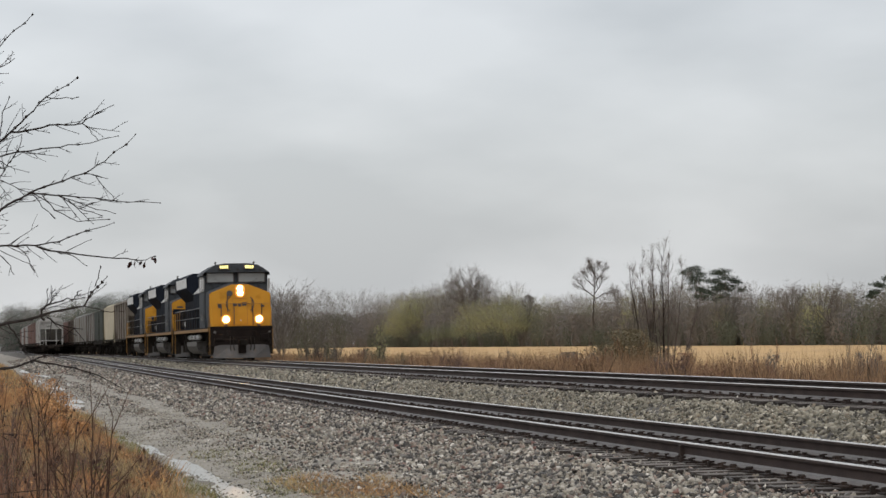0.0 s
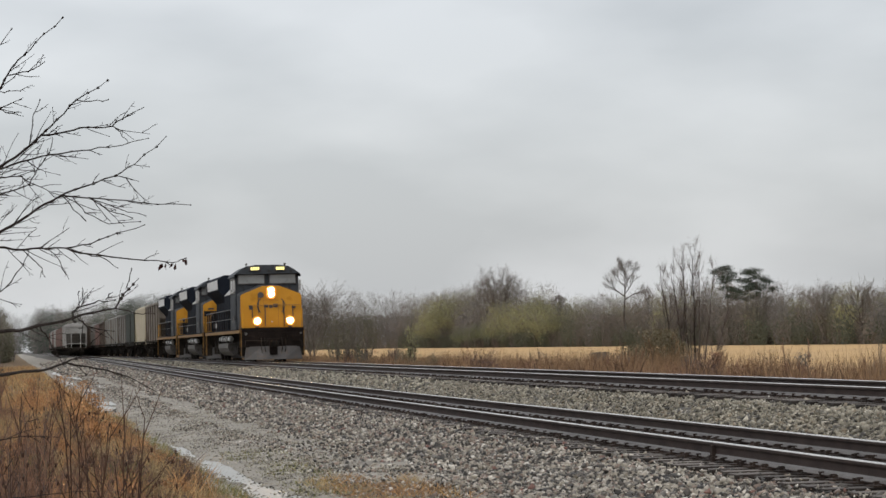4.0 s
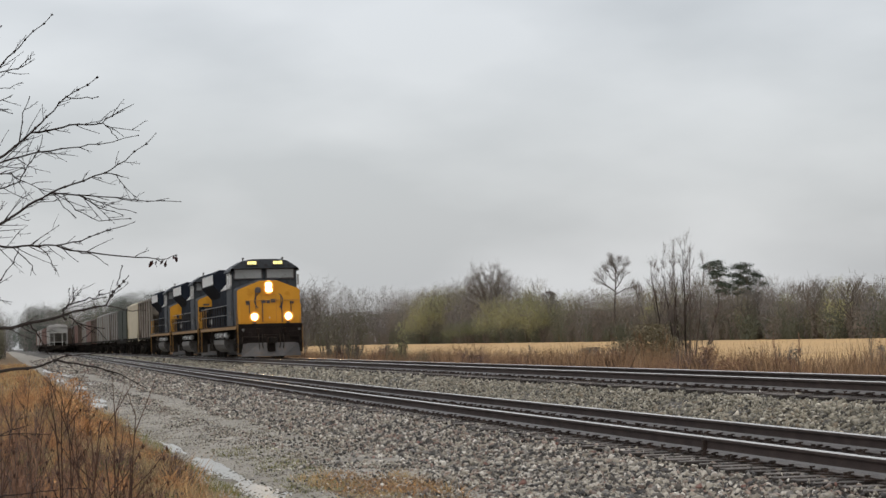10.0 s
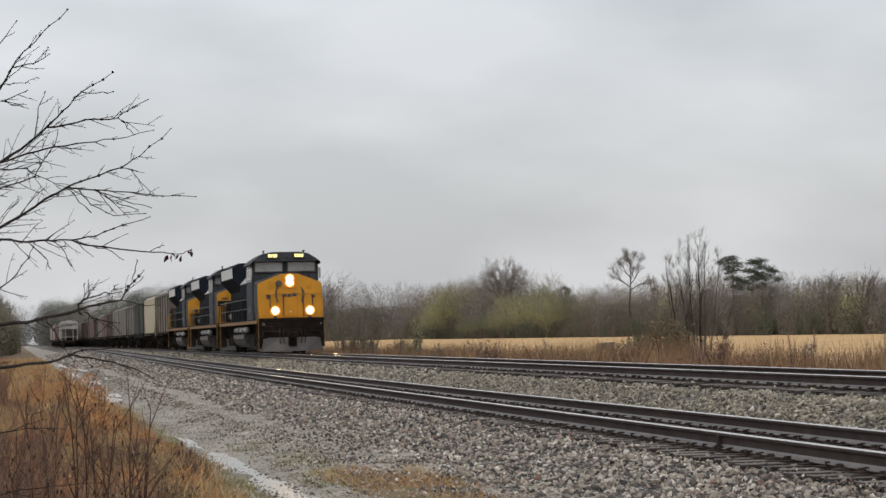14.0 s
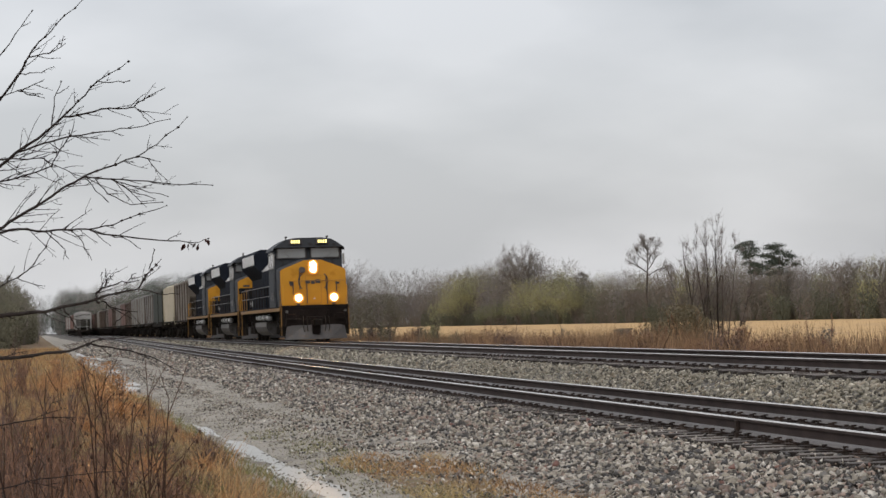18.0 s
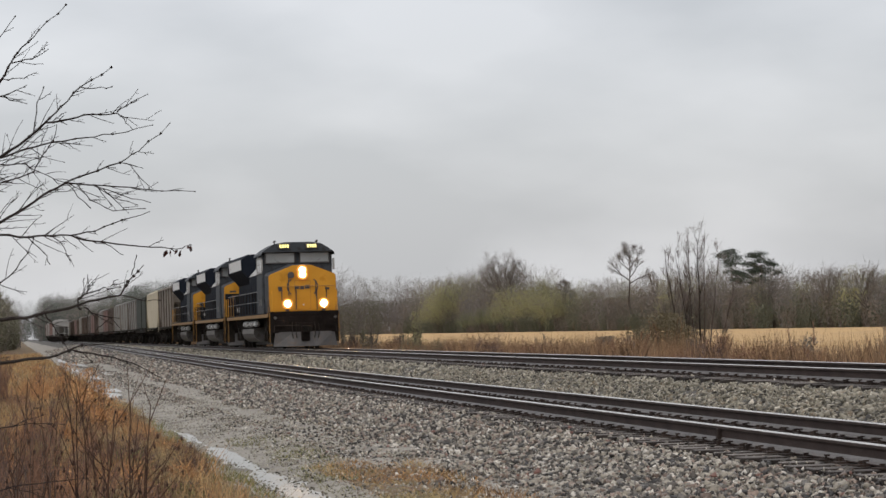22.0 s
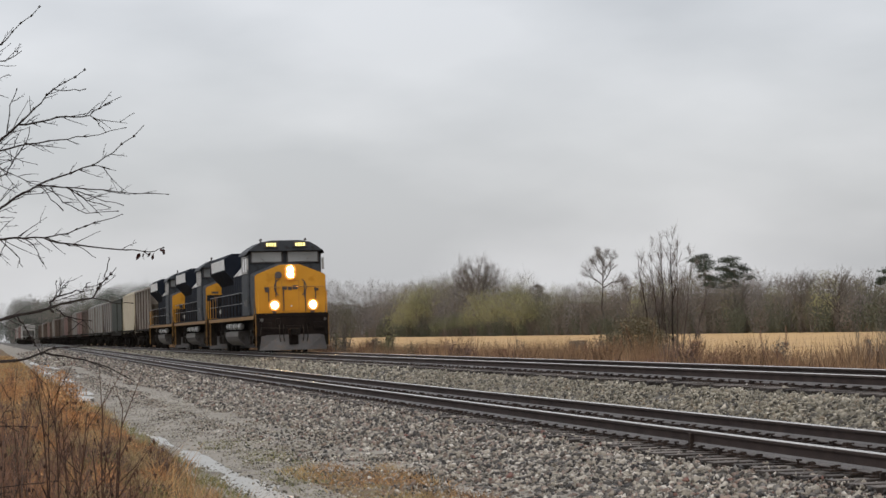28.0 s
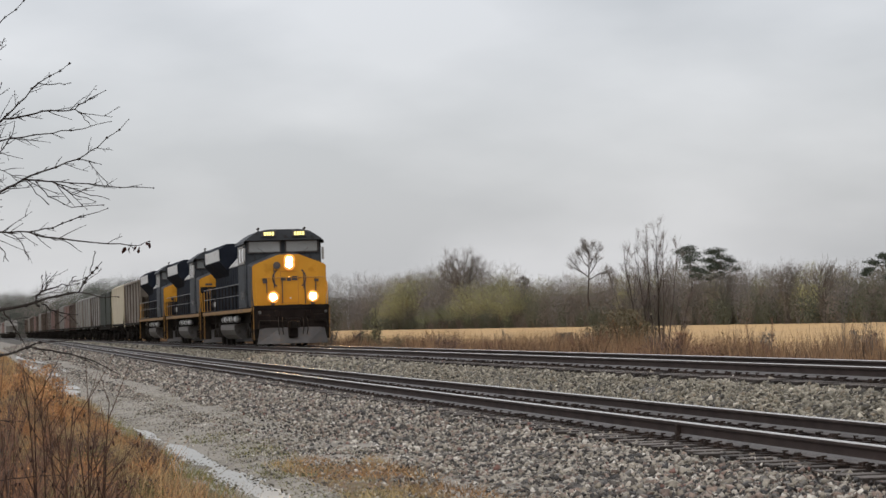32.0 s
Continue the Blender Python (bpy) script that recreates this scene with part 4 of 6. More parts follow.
# ---- vegetation ----
M.update({
    "bark": material("dark_wet_bark", (0.017, 0.013, 0.012), (0.047, 0.038, 0.034), 6.0, 0.9, bump=0.5, grain=50, spread=0.06),
    "greybark": material("grey_bark", (0.07, 0.06, 0.05), (0.17, 0.145, 0.12), 1.5, 0.85, bump=0.3, spread=0.1),
    # twig and brownwood are lightened: the far woods' haze is in the colour
    "twig": material("hazed_bare_twigs", (0.136, 0.122, 0.112), (0.212, 0.191, 0.175), 0.2, 0.9, bump=0, grain=0.35, spread=0.035, island=True),
    "brownwood": material("hazed_brown_brush", (0.118, 0.100, 0.082), (0.200, 0.170, 0.139), 0.05, 0.9, bump=0, grain=0.35, spread=0.035, island=True),
    "greyleaf": material("grey_green_leaves", (0.13, 0.14, 0.075), (0.22, 0.232, 0.130), 0.1, 0.9, bump=0, grain=0.35, spread=0.06, island=True),
    "understory": material("understory_leaves", (0.070, 0.075, 0.051), (0.13, 0.132, 0.088), 0.08, 0.9, bump=0, grain=0.35, spread=0.08, island=True),
    "stemtwig": material("grey_brown_stem_twigs", (0.095, 0.078, 0.068), (0.175, 0.145, 0.126), 0.5, 0.9, bump=0, spread=0.12, island=True),
    "drybrush": material("dry_olive_leaves", (0.098, 0.084, 0.050), (0.205, 0.172, 0.105), 0.5, 0.9, bump=0, spread=0.15, island=True),
    "budgreen": material("budding_leaves", (0.195, 0.190, 0.095), (0.335, 0.322, 0.165), 0.1, 0.9, bump=0, grain=0.35, spread=0.07, island=True),
    "evergreen": material("pine_needles", (0.018, 0.026, 0.018), (0.060, 0.075, 0.050), 0.3, 0.9, bump=0, spread=0.2, island=True),
    "olive": material("olive_brush", (0.097, 0.093, 0.061), (0.177, 0.165, 0.111), 0.1, 0.9, bump=0, grain=0.35, spread=0.035, island=True),
    "farpine": material("grey_green_pine", (0.060, 0.070, 0.058), (0.108, 0.122, 0.102), 0.05, 0.9, bump=0, grain=0.35, spread=0.07, island=True),
    "stemwood": material("brown_stem_bark", (0.040, 0.031, 0.026), (0.105, 0.083, 0.069), 3.0, 0.9, bump=0.2, spread=0.1),
    "redtwig": material("red_brown_twigs", (0.11, 0.060, 0.040), (0.32, 0.172, 0.102), 0.6, 0.9, bump=0, spread=0.2, island=True),
    "rustleaf": material("orange_dead_leaves", (0.26, 0.125, 0.052), (0.60, 0.32, 0.135), 0.8, 0.9, bump=0, spread=0.22, island=True),
    "tanleaf": material("pale_tan_leaves", (0.21, 0.15, 0.075), (0.46, 0.35, 0.19), 0.8, 0.9, bump=0, spread=0.2, island=True),
    "darktwig": material("dark_purple_brown_twigs", (0.060, 0.038, 0.032), (0.18, 0.112, 0.088), 0.6, 0.9, bump=0, spread=0.2, island=True),
    "leaf": material("dead_red_leaf", (0.030, 0.010, 0.009), (0.075, 0.022, 0.018), 20.0, 0.6, bump=0.2, spread=0.1),
    "stalk": material("dead_stalk", (0.024, 0.013, 0.010), (0.082, 0.044, 0.028), 3.0, 0.85, bump=0.1, spread=0.2),
})
for dull in ("bark", "greybark", "stalk"):
    M[dull].node_tree.nodes["Principled BSDF"].inputs["Specular IOR Level"].default_value = 0.2


class Wood:
    """Collects tapered round limbs into one mesh."""

    def __init__(self):
        self.v, self.f = [], []

    def limb(self, pts, r0, r1, sides=5):
        n = len(pts)
        start = len(self.v)
        pts = [Vector(p) for p in pts]
        for i, p in enumerate(pts):
            d = (pts[min(i + 1, n - 1)] - pts[max(i - 1, 0)]).normalized()
            q = d.to_track_quat("Z", "Y")
            r = r0 + (r1 - r0) * i / (n - 1)
            for k in range(sides):
                a = k * math.tau / sides
                self.v.append(p + q @ Vector((r * math.cos(a), r * math.sin(a), 0)))
        for i in range(n - 1):
            for k in range(sides):
                j = (k + 1) % sides
                a = start + i * sides
                self.f.append((a + k, a + j, a + sides + j, a + sides + k))
        self.f.append(tuple(start + (n - 1) * sides + k for k in range(sides)))

    def done(self, name, mat, parent=None, label=""):
        ob = soup(name, self.v, self.f, mat, smooth=True)
        ob.parent = parent
        return tagged(ob, label)


def slivers(base, tip, width, rng):
    """Thin triangles from base points to tips, turned at random."""
    d = tip - base
    side = np.cross(d, rng.normal(size=d.shape))
    side /= np.linalg.norm(side, axis=1, keepdims=True) + 1e-9
    w = np.asarray(width).reshape(-1, 1) * 0.5
    return np.stack([base - side * w, base + side * w, tip], axis=1)


def flakes(centre, size, rng, flat=1.0):
    """Small triangles round their centres, of any turn, or hanging upright where flat is small."""
    n = len(centre)
    if flat < 1:
        t = rng.uniform(0, math.tau, n)
        a = np.stack([np.cos(t), np.sin(t), rng.normal(size=n) * flat], 1)
        a /= np.linalg.norm(a, axis=1, keepdims=True)
        b = np.stack([rng.normal(size=n) * flat, rng.normal(size=n) * flat, np.ones(n)], 1)
        s = np.asarray(size).reshape(-1, 1)
        return np.stack([centre + a * s, centre - a * s * 0.6 + b * s * 0.8, centre - a * s * 0.5 - b * s * 0.8], axis=1)
    a = rng.normal(size=(n, 3))
    a /= np.linalg.norm(a, axis=1, keepdims=True)
    b = np.cross(a, rng.normal(size=(n, 3)))
    b /= np.linalg.norm(b, axis=1, keepdims=True)
    s = np.asarray(size).reshape(-1, 1)
    return np.stack([centre + a * s, centre - a * s * 0.6 + b * s * 0.8, centre - a * s * 0.5 - b * s * 0.8], axis=1)


def branching(wood, tips, p, d, length, r, level, rng, spread=0.55, rise=0.15, forks=(2, 3), sides=5):
    """Grows a limb and its forks; the last shoots go into tips as (base, end)."""
    pts = [p]
    step = length / 4
    for _ in range(4):
        d = (d + Vector([rng.uniform(-0.16, 0.16) for _ in range(3)]) + Vector((0, 0, rise * 0.3))).normalized()
        pts.append(pts[-1] + d * step)
    wood.limb(pts, r, r * 0.55, sides)
    if level == 0:
        for k in (1, 2, 3, 4):
            for _ in range(2):
                e = (d + Vector([rng.uniform(-0.9, 0.9) for _ in range(3)]) + Vector((0, 0, rise))).normalized()
                tips.append((pts[k], pts[k] + e * length * rng.uniform(0.35, 0.9)))
        return
    for i in range(rng.randint(*forks) + 1):
        start = pts[rng.choice((2, 3, 4))] if i else pts[4]
        a = rng.uniform(0, math.tau)
        q = d.to_track_quat("Z", "Y")
        e = (d + (q @ Vector((math.cos(a), math.sin(a), 0))) * spread * rng.uniform(0.7, 1.4) + Vector((0, 0, rise))).normalized()
        branching(wood, tips, start, e, length * rng.uniform(0.6, 0.8), r * 0.55, level - 1, rng, spread, rise, forks, max(3, sides - 1))


def bare_tree(at, height, label, seed, limbs=5, fork_at=0.3, spread=0.6, twig_w=0.05, mat="twig", level=2, leaves=0, leaf_mat="budgreen", group="", lean=0.5, girth=1.0, dome=0, bark="greybark", fuzz=0):
    """A leafless or budding tree: trunk with limbs, and a crown of twigs."""
    rng, g = random.Random(seed), np.random.default_rng(seed)
    base = thing("tree", pose(*at), label, "tree", group)
    wood, tips = Wood(), []
    r = height * 0.016 * girth
    spine = [Vector((0, 0, -0.3))]
    for k in range(1, 7):
        spine.append(Vector((rng.uniform(-0.012, 0.012) * height, rng.uniform(-0.012, 0.012) * height, height * 0.9 * k / 6)))
    if dome:
        spine = [Vector((0, 0, -0.3)), Vector((0, 0, height * fork_at * 0.5)), Vector((0, 0, height * (fork_at + 0.08)))]
    wood.limb(spine, r * 1.15, r * (0.7 if dome else 0.15), 8)
    for i in range(dome):
        w = (i + 0.5) / dome
        a = i * 2.4 + rng.uniform(-0.3, 0.3)
        out = lean * math.sqrt(w) * rng.uniform(0.85, 1.1)
        d = Vector((math.cos(a) * out, math.sin(a) * out, 1.0)).normalized()
        p = Vector((0, 0, height * (fork_at + 0.08 * (1 - w))))
        branching(wood, tips, p, d, height * (1 - fork_at) * rng.uniform(0.36, 0.40) * (1 - 0.12 * w), r * 0.45, level, rng, spread, 0.10)
    for i in range(0 if dome else limbs * 2):
        w = (i + rng.uniform(0, 0.8)) / (limbs * 2)
        z = fork_at + (0.86 - fork_at) * w
        p = spine[min(5, int(z / 0.9 * 6))].lerp(spine[min(6, int(z / 0.9 * 6) + 1)], (z / 0.9 * 6) % 1)
        a = i * 2.4 + rng.uniform(-0.4, 0.4)
        out = lean * (1.15 - 0.7 * w)
        d = Vector((math.cos(a) * out, math.sin(a) * out, 1.0)).normalized()
        reach = height * (1 - fork_at) * rng.uniform(0.20, 0.27) * (1.15 - 0.6 * w * w)
        branching(wood, tips, p, d, reach, r * 0.42 * (1.2 - 0.7 * w), level, rng, spread)
    wood.done("trunk", M[bark], base)
    b, t = np.array([x[0] for x in tips]), np.array([x[1] for x in tips])
    tri = [slivers(b, t, np.full(len(b), twig_w), g)]
    tri.append(slivers((b + t) / 2, (b + t) / 2 + g.normal(size=b.shape) * height * 0.03, np.full(len(b), twig_w * 0.7), g))
    for _ in range(fuzz):
        c = b + (t - b) * g.uniform(0.2, 1.0, (len(b), 1))
        tri.append(slivers(c, c + (t - b) * 0.3 + g.normal(size=b.shape) * height * 0.018, np.full(len(b), twig_w * 0.5), g))
    ob = tri_soup("crown", np.concatenate(tri), M[mat])
    tagged(ob, kind="stuff").parent = base
    if leaves:
        k = g.integers(0, len(t), leaves)
        c = t[k] + g.normal(size=(leaves, 3)) * height * np.array([0.06, 0.06, 0.04])
        c[:, 2] *= g.uniform(0.32, 1.0, leaves) ** 0.4
        ob = tri_soup("foliage", flakes(c, g.uniform(0.07, 0.17, leaves) * height / 14, g, 0.3), M[leaf_mat])
        tagged(ob, kind="stuff").parent = base
    return base


def pine_tree(at, height, label, seed, bare=0.62, group="pines at the wood's edge"):
    rng, g = random.Random(seed), np.random.default_rng(seed)
    base = thing("pine_tree", pose(*at), label, "pine tree", group)
    wood = Wood()
    wood.limb([(0, 0, -0.3), (0.15, 0, height * 0.5), (0.1, 0.1, height * 0.97)], height * 0.014, height * 0.004, 7)
    pads = []
    for i in range(15):
        z = height * rng.uniform(bare, 0.97)
        a, reach = rng.uniform(0, math.tau), height * rng.uniform(0.08, 0.25) * (1.25 - (z / height - bare))
        e = Vector((math.cos(a) * reach, math.sin(a) * reach, z + rng.uniform(0, 0.06) * height))
        wood.limb([(0.1, 0, z - 0.03 * height), ((e.x) * 0.6, e.y * 0.6, z), e], height * 0.004, height * 0.0015, 4)
        pads.append(e)
    pads.append(Vector((0.1, 0.1, height * 0.97)))
    wood.done("trunk", M["greybark"], base)
    n = 240
    c = np.concatenate([np.array(p) + g.normal(size=(n, 3)) * np.array([0.044, 0.044, 0.018]) * height for p in pads])
    ob = tri_soup("foliage", flakes(c, g.uniform(0.08, 0.20, len(c)), g), M["evergreen"])
    tagged(ob, kind="stuff").parent = base
    return base


def stems_shrub(at, height, label, seed, stems=12, spread=0.22, twig_w=0.02, leaves=0, leaf_mat="olive", low=0.5, girth=0.03, leaf=1.0, crown="brownwood", fan=False):
    """A clump of upright stems with twigs and some leaves low down."""
    rng, g = random.Random(seed), np.random.default_rng(seed)
    base = thing("shrub", pose(*at), label, "shrub", "brush along the tracks")
    tips, ends = [], []
    for i in range(stems):
        wood = Wood()
        a = rng.uniform(0, math.tau) if not fan else i * 2.4
        q = rng.uniform(0.15, 1.25) if not fan else math.sqrt((i + 0.5) / stems) * 1.2
        d = Vector((math.cos(a) * spread * q, math.sin(a) * spread * q, 1)).normalized()
        h = height * (rng.uniform(0.55, 1.0) if not fan else rng.uniform(0.82, 1.0) * (1 - 0.22 * q))
        p = Vector((rng.uniform(-0.25, 0.25), rng.uniform(-0.25, 0.25), -0.2)) * (height / 5)
        pts = [p]
        for k in range(6):
            d = (d + Vector((rng.uniform(-0.045, 0.045), rng.uniform(-0.045, 0.045), 0.02 if fan else 0.055))).normalized()
            pts.append(pts[-1] + d * h / 6)
        wood.limb(pts, girth * rng.uniform(0.6, 1.2), girth * 0.15, 5)
        for k in (2, 3, 4, 5):
            e = (d + Vector((rng.uniform(-0.42, 0.42), rng.uniform(-0.42, 0.42), 0.2))).normalized()
            q = pts[k] + e * h * 0.13
            f = (e + Vector((0, 0, 0.45))).normalized()
            wood.limb([pts[k], q, q + f * h * rng.uniform(0.08, 0.2)], girth * 0.4, girth * 0.1, 4)
            for _ in range(6):
                o = (f * 1.4 + Vector([rng.uniform(-0.75, 0.75) for _ in range(3)])).normalized()
                u = q + f * h * rng.uniform(-0.05, 0.15)
                tips.append((u, u + o * height * rng.uniform(0.04, 0.11)))
        for k in range(1, 7):
            for _ in range(10):
                e = (d * 1.6 + Vector([rng.uniform(-0.75, 0.75) for _ in range(3)])).normalized()
                s = pts[k] - d * rng.uniform(0, h / 7)
                tips.append((s, s + e * height * rng.uniform(0.05, 0.16)))
        wood.done("stem", M["stemwood"], base)
        ends.append(pts)
    b, t = np.array([x[0] for x in tips]), np.array([x[1] for x in tips])
    tri = [slivers(b, t, np.full(len(b), twig_w), g), slivers((b + t) / 2, (b + t) / 2 + g.normal(size=b.shape) * height * 0.03, np.full(len(b), twig_w * 0.8), g)]
    ob = tri_soup("crown", np.concatenate(tri), M[crown])
    tagged(ob, kind="stuff").parent = base
    if leaves:
        c = g.normal(size=(leaves, 3)) * height * low * 0.36
        c[:, 2] = g.uniform(0.02, 1.0, leaves) ** 0.9 * height * 0.92
        c[:, :2] *= (1.15 - 0.75 * c[:, 2:3] / height)
        ob = tri_soup("foliage", flakes(c, g.uniform(0.018, 0.055, leaves) * leaf, g), M[leaf_mat])
        tagged(ob, kind="stuff").parent = base
    return base


def wood_belt(name, line, label, rows, gap, heights, tones, seed, thick=1.0):
    """A far wood: many crowns of twigs along a line in the plan, joined, one object for each tone."""
    g = np.random.default_rng(seed)
    spots = []
    for (x0, y0), (x1, y1) in zip(line, line[1:]):
        n = max(1, int(math.hypot(x1 - x0, y1 - y0) / gap))
        d = np.array([x1 - x0, y1 - y0]) / max(1e-6, math.hypot(x1 - x0, y1 - y0))
        for i in range(n):
            for r in range(rows):
                p = np.array([x0, y0]) + (np.array([x1 - x0, y1 - y0])) * (i + g.uniform(0, 1)) / n + np.array([d[1], -d[0]]) * (r * gap * 0.9 + g.uniform(-2, 2))
                spots.append((p[0], p[1]))
    shoots = {t: [] for t, _ in tones}
    weights = np.array([w for _, w in tones], float)
    for x, y in spots:
        t = tones[g.choice(len(tones), p=weights / weights.sum())][0]
        h = g.uniform(*heights)
        w = h * g.uniform(0.20, 0.32)
        z0 = ground_z(x)
        n = int(170 * thick)
        up = g.beta(1.6, 1.3, n)
        prof = np.sin(np.pi * np.clip(up * 0.85 + 0.12, 0, 1)) ** 0.7
        a, rad = g.uniform(0, math.tau, n), np.sqrt(g.uniform(0, 1, n)) * w * prof
        c = np.stack([x + rad * np.cos(a), y + rad * np.sin(a), z0 + h * (0.08 + 0.86 * up)], 1)
        out = np.stack([np.cos(a) * 0.5, np.sin(a) * 0.5, np.full(n, 1.0)], 1) + g.normal(size=(n, 3)) * 0.35
        tip = c + out * (h * 0.08 * g.uniform(0.5, 1.3, n))[:, None]
        shoots[t].append(slivers(c, tip, g.uniform(0.04, 0.085, n), g))
        m = int(1050 * thick)
        up = g.beta(1.2, 1.9, m) if t not in ("budgreen", "evergreen", "farpine") else g.beta(1.8, 1.4, m)
        prof = np.sin(np.pi * np.clip(up * 0.85 + 0.12, 0, 1)) ** 0.7
        a, rad = g.uniform(0, math.tau, m), np.sqrt(g.uniform(0, 1, m)) * w * prof
        c = np.stack([x + rad * np.cos(a), y + rad * np.sin(a), z0 + h * 0.95 * up], 1)
        size = g.uniform(0.08, 0.20, m) * min(1.0, h / 11)
        size *= np.where((up < 0.62) & (rad < 0.8 * w * prof), 1.9, 0.62)
        shoots[t].append(flakes(c, size, g, 0.25))
        trunk = np.array([[x, y, z0 - 0.2]]) + g.normal(size=(2, 3)) * np.array([0.6, 0.6, 0])
        shoots[t].append(slivers(trunk, trunk + np.array([[0, 0, h * 0.9]]), np.full(2, 0.22), g))
    names = {"understory": "dark green undergrowth", "twig": "grey bare trees", "brownwood": "brown bare trees and undergrowth", "budgreen": "yellow-green budding trees", "evergreen": "dark evergreen trees", "olive": "olive brush", "farpine": "grey-green pines", "weed": "brown brush"}
    for t, _ in tones:
        if shoots[t]:
            ob = tri_soup(name, np.concatenate(shoots[t]), M[t])
            tagged(ob, names[t] + " " + label, "woods", kind="stuff")


wood_belt("far_woods", [(161, 260), (161, 500)], "at the far edge of the field", 5, 4.6, (9.5, 13.0),
          [("brownwood", 5), ("twig", 3), ("olive", 2.0), ("budgreen", 0.4)], 11)
wood_belt("far_woods", [(161, 500), (161, 760)], "at the far edge of the field", 5, 4.8, (11.2, 16.2),
          [("brownwood", 4), ("twig", 3.2), ("olive", 2.2), ("budgreen", 0.8)], 17)
wood_belt("far_woods", [(161, 760), (163, 980)], "at the far edge of the field", 5, 5.2, (17.5, 24.0),
          [("brownwood", 3), ("twig", 4), ("olive", 1.5), ("budgreen", 0.5)], 18, 1.4)
wood_belt("far_woods", [(170, 985), (110, 1000), (60, 1010), (24, 1015)], "closing the field behind the train", 7, 5.0, (20, 27),
          [("brownwood", 3), ("twig", 5), ("olive", 2)], 12, 1.3)
wood_belt("far_woods", [(52, 930), (21, 880), (19, 760)], "beside the main track far off", 3, 5.0, (12, 18), [("farpine", 4), ("olive", 1), ("twig", 2)], 13)
wood_belt("far_woods", [(62, 790), (46, 850), (34, 900)], "rising behind the train", 3, 5.5, (17, 24), [("farpine", 5), ("twig", 1), ("olive", 1)], 113, 2.0)
wood_belt("far_woods", [(66, 1430), (2, 1430)], "where the tracks run out of sight", 5, 7.0, (17, 27), [("farpine", 4), ("twig", 2)], 114, 1.5)
wood_belt("undergrowth", [(158.5, 260), (158.5, 960)], "along the wood's foot", 2, 3.0, (4.0, 9.0), [("brownwood", 2), ("understory", 4)], 14, 0.55)
wood_belt("undergrowth", [(176, 955), (110, 985), (24, 1000)], "closing the field behind the train", 2, 4.0, (4.0, 7.0), [("brownwood", 4), ("understory", 2)], 20, 0.45)
wood_belt("hedgerow", [(-2.6, 430), (-3.0, 330), (-5.0, 260)], "beside the path far off", 3, 3.0, (7.0, 9.2), [("olive", 4), ("twig", 2), ("brownwood", 2)], 15)
wood_belt("woods", [(-34, 900), (-24, 500), (-20, 200), (-22, 40), (-24, -60)], "along the path's other side", 2, 9.0, (11, 15), [("brownwood", 4), ("olive", 2), ("twig", 2)], 19, 0.5)
wood_belt("hedgerow", [(-6.5, 200), (-5.5, 120), (-4.2, 70)], "along the path", 2, 2.6, (1.4, 3.0), [("brownwood", 3), ("olive", 1)], 16, 0.6)

bare_tree((161, 763, -0.6), 26.2, "grey round-crowned bare tree standing above the wood", 21, 8, 0.40, 0.45, 0.04, "twig", 3, dome=15, group="tall trees of the wood", lean=1.35, girth=0.7, fuzz=1)
bare_tree((158, 587, -0.6), 23.6, "slender grey bare tree at the field's edge", 22, 5, 0.50, 0.62, 0.024, "twig", 3, group="tall trees of the wood", lean=1.25, girth=0.9, bark="stemwood")
bare_tree((160, 668, -0.6), 15.5, "small grey bare tree at the field's edge", 23, 4, 0.4, 0.6, 0.10, "twig", 2, group="tall trees of the wood")
bare_tree((159, 480, -0.6), 13.5, "grey-brown bare tree at the field's edge", 24, 5, 0.25, 0.6, 0.045, "twig", 2, dome=11, group="tall trees of the wood", lean=1.2)
bare_tree((159, 440, -0.6), 13.6, "grey-brown bare tree of the wood", 25, 5, 0.25, 0.6, 0.045, "twig", 2, dome=11, group="tall trees of the wood", lean=1.2)
bare_tree((159, 418, -0.6), 13.2, "brown bare tree of the wood", 26, 5, 0.25, 0.6, 0.045, "brownwood", 2, dome=11, group="tall trees of the wood", lean=1.2)
for i, (x, y, h) in enumerate(((157, 690, 18.2), (157, 722, 16.8), (157, 668, 13.5), (158, 839, 22.5), (157, 865, 15.5), (156, 775, 9.5), (156, 800, 8.5), (156, 745, 10.5))):
    bare_tree((x, y, -0.6), h, "budding yellow-green tree at the field's edge" if h > 12 else "low grey-green budding tree at the field's edge", 30 + i, 6, 0.10, 0.6, 0.05, "twig", 2, dome=13, leaves=9500, leaf_mat="budgreen" if h > 12 else "greyleaf", group="budding trees", lean=1.05, girth=0.6)
pine_tree((161, 508, -0.6), 18.3, "tall dark green pine above the wood", 41)
pine_tree((161, 487, -0.6), 16.9, "dark green pine with flat-topped crown", 42, 0.58)
pine_tree((162, 497, -0.6), 14.8, "dark green pine between two taller ones", 43, 0.66)
pine_tree((162, 396, -0.6), 12.6, "dark green pine at the wood's edge", 44, 0.6)

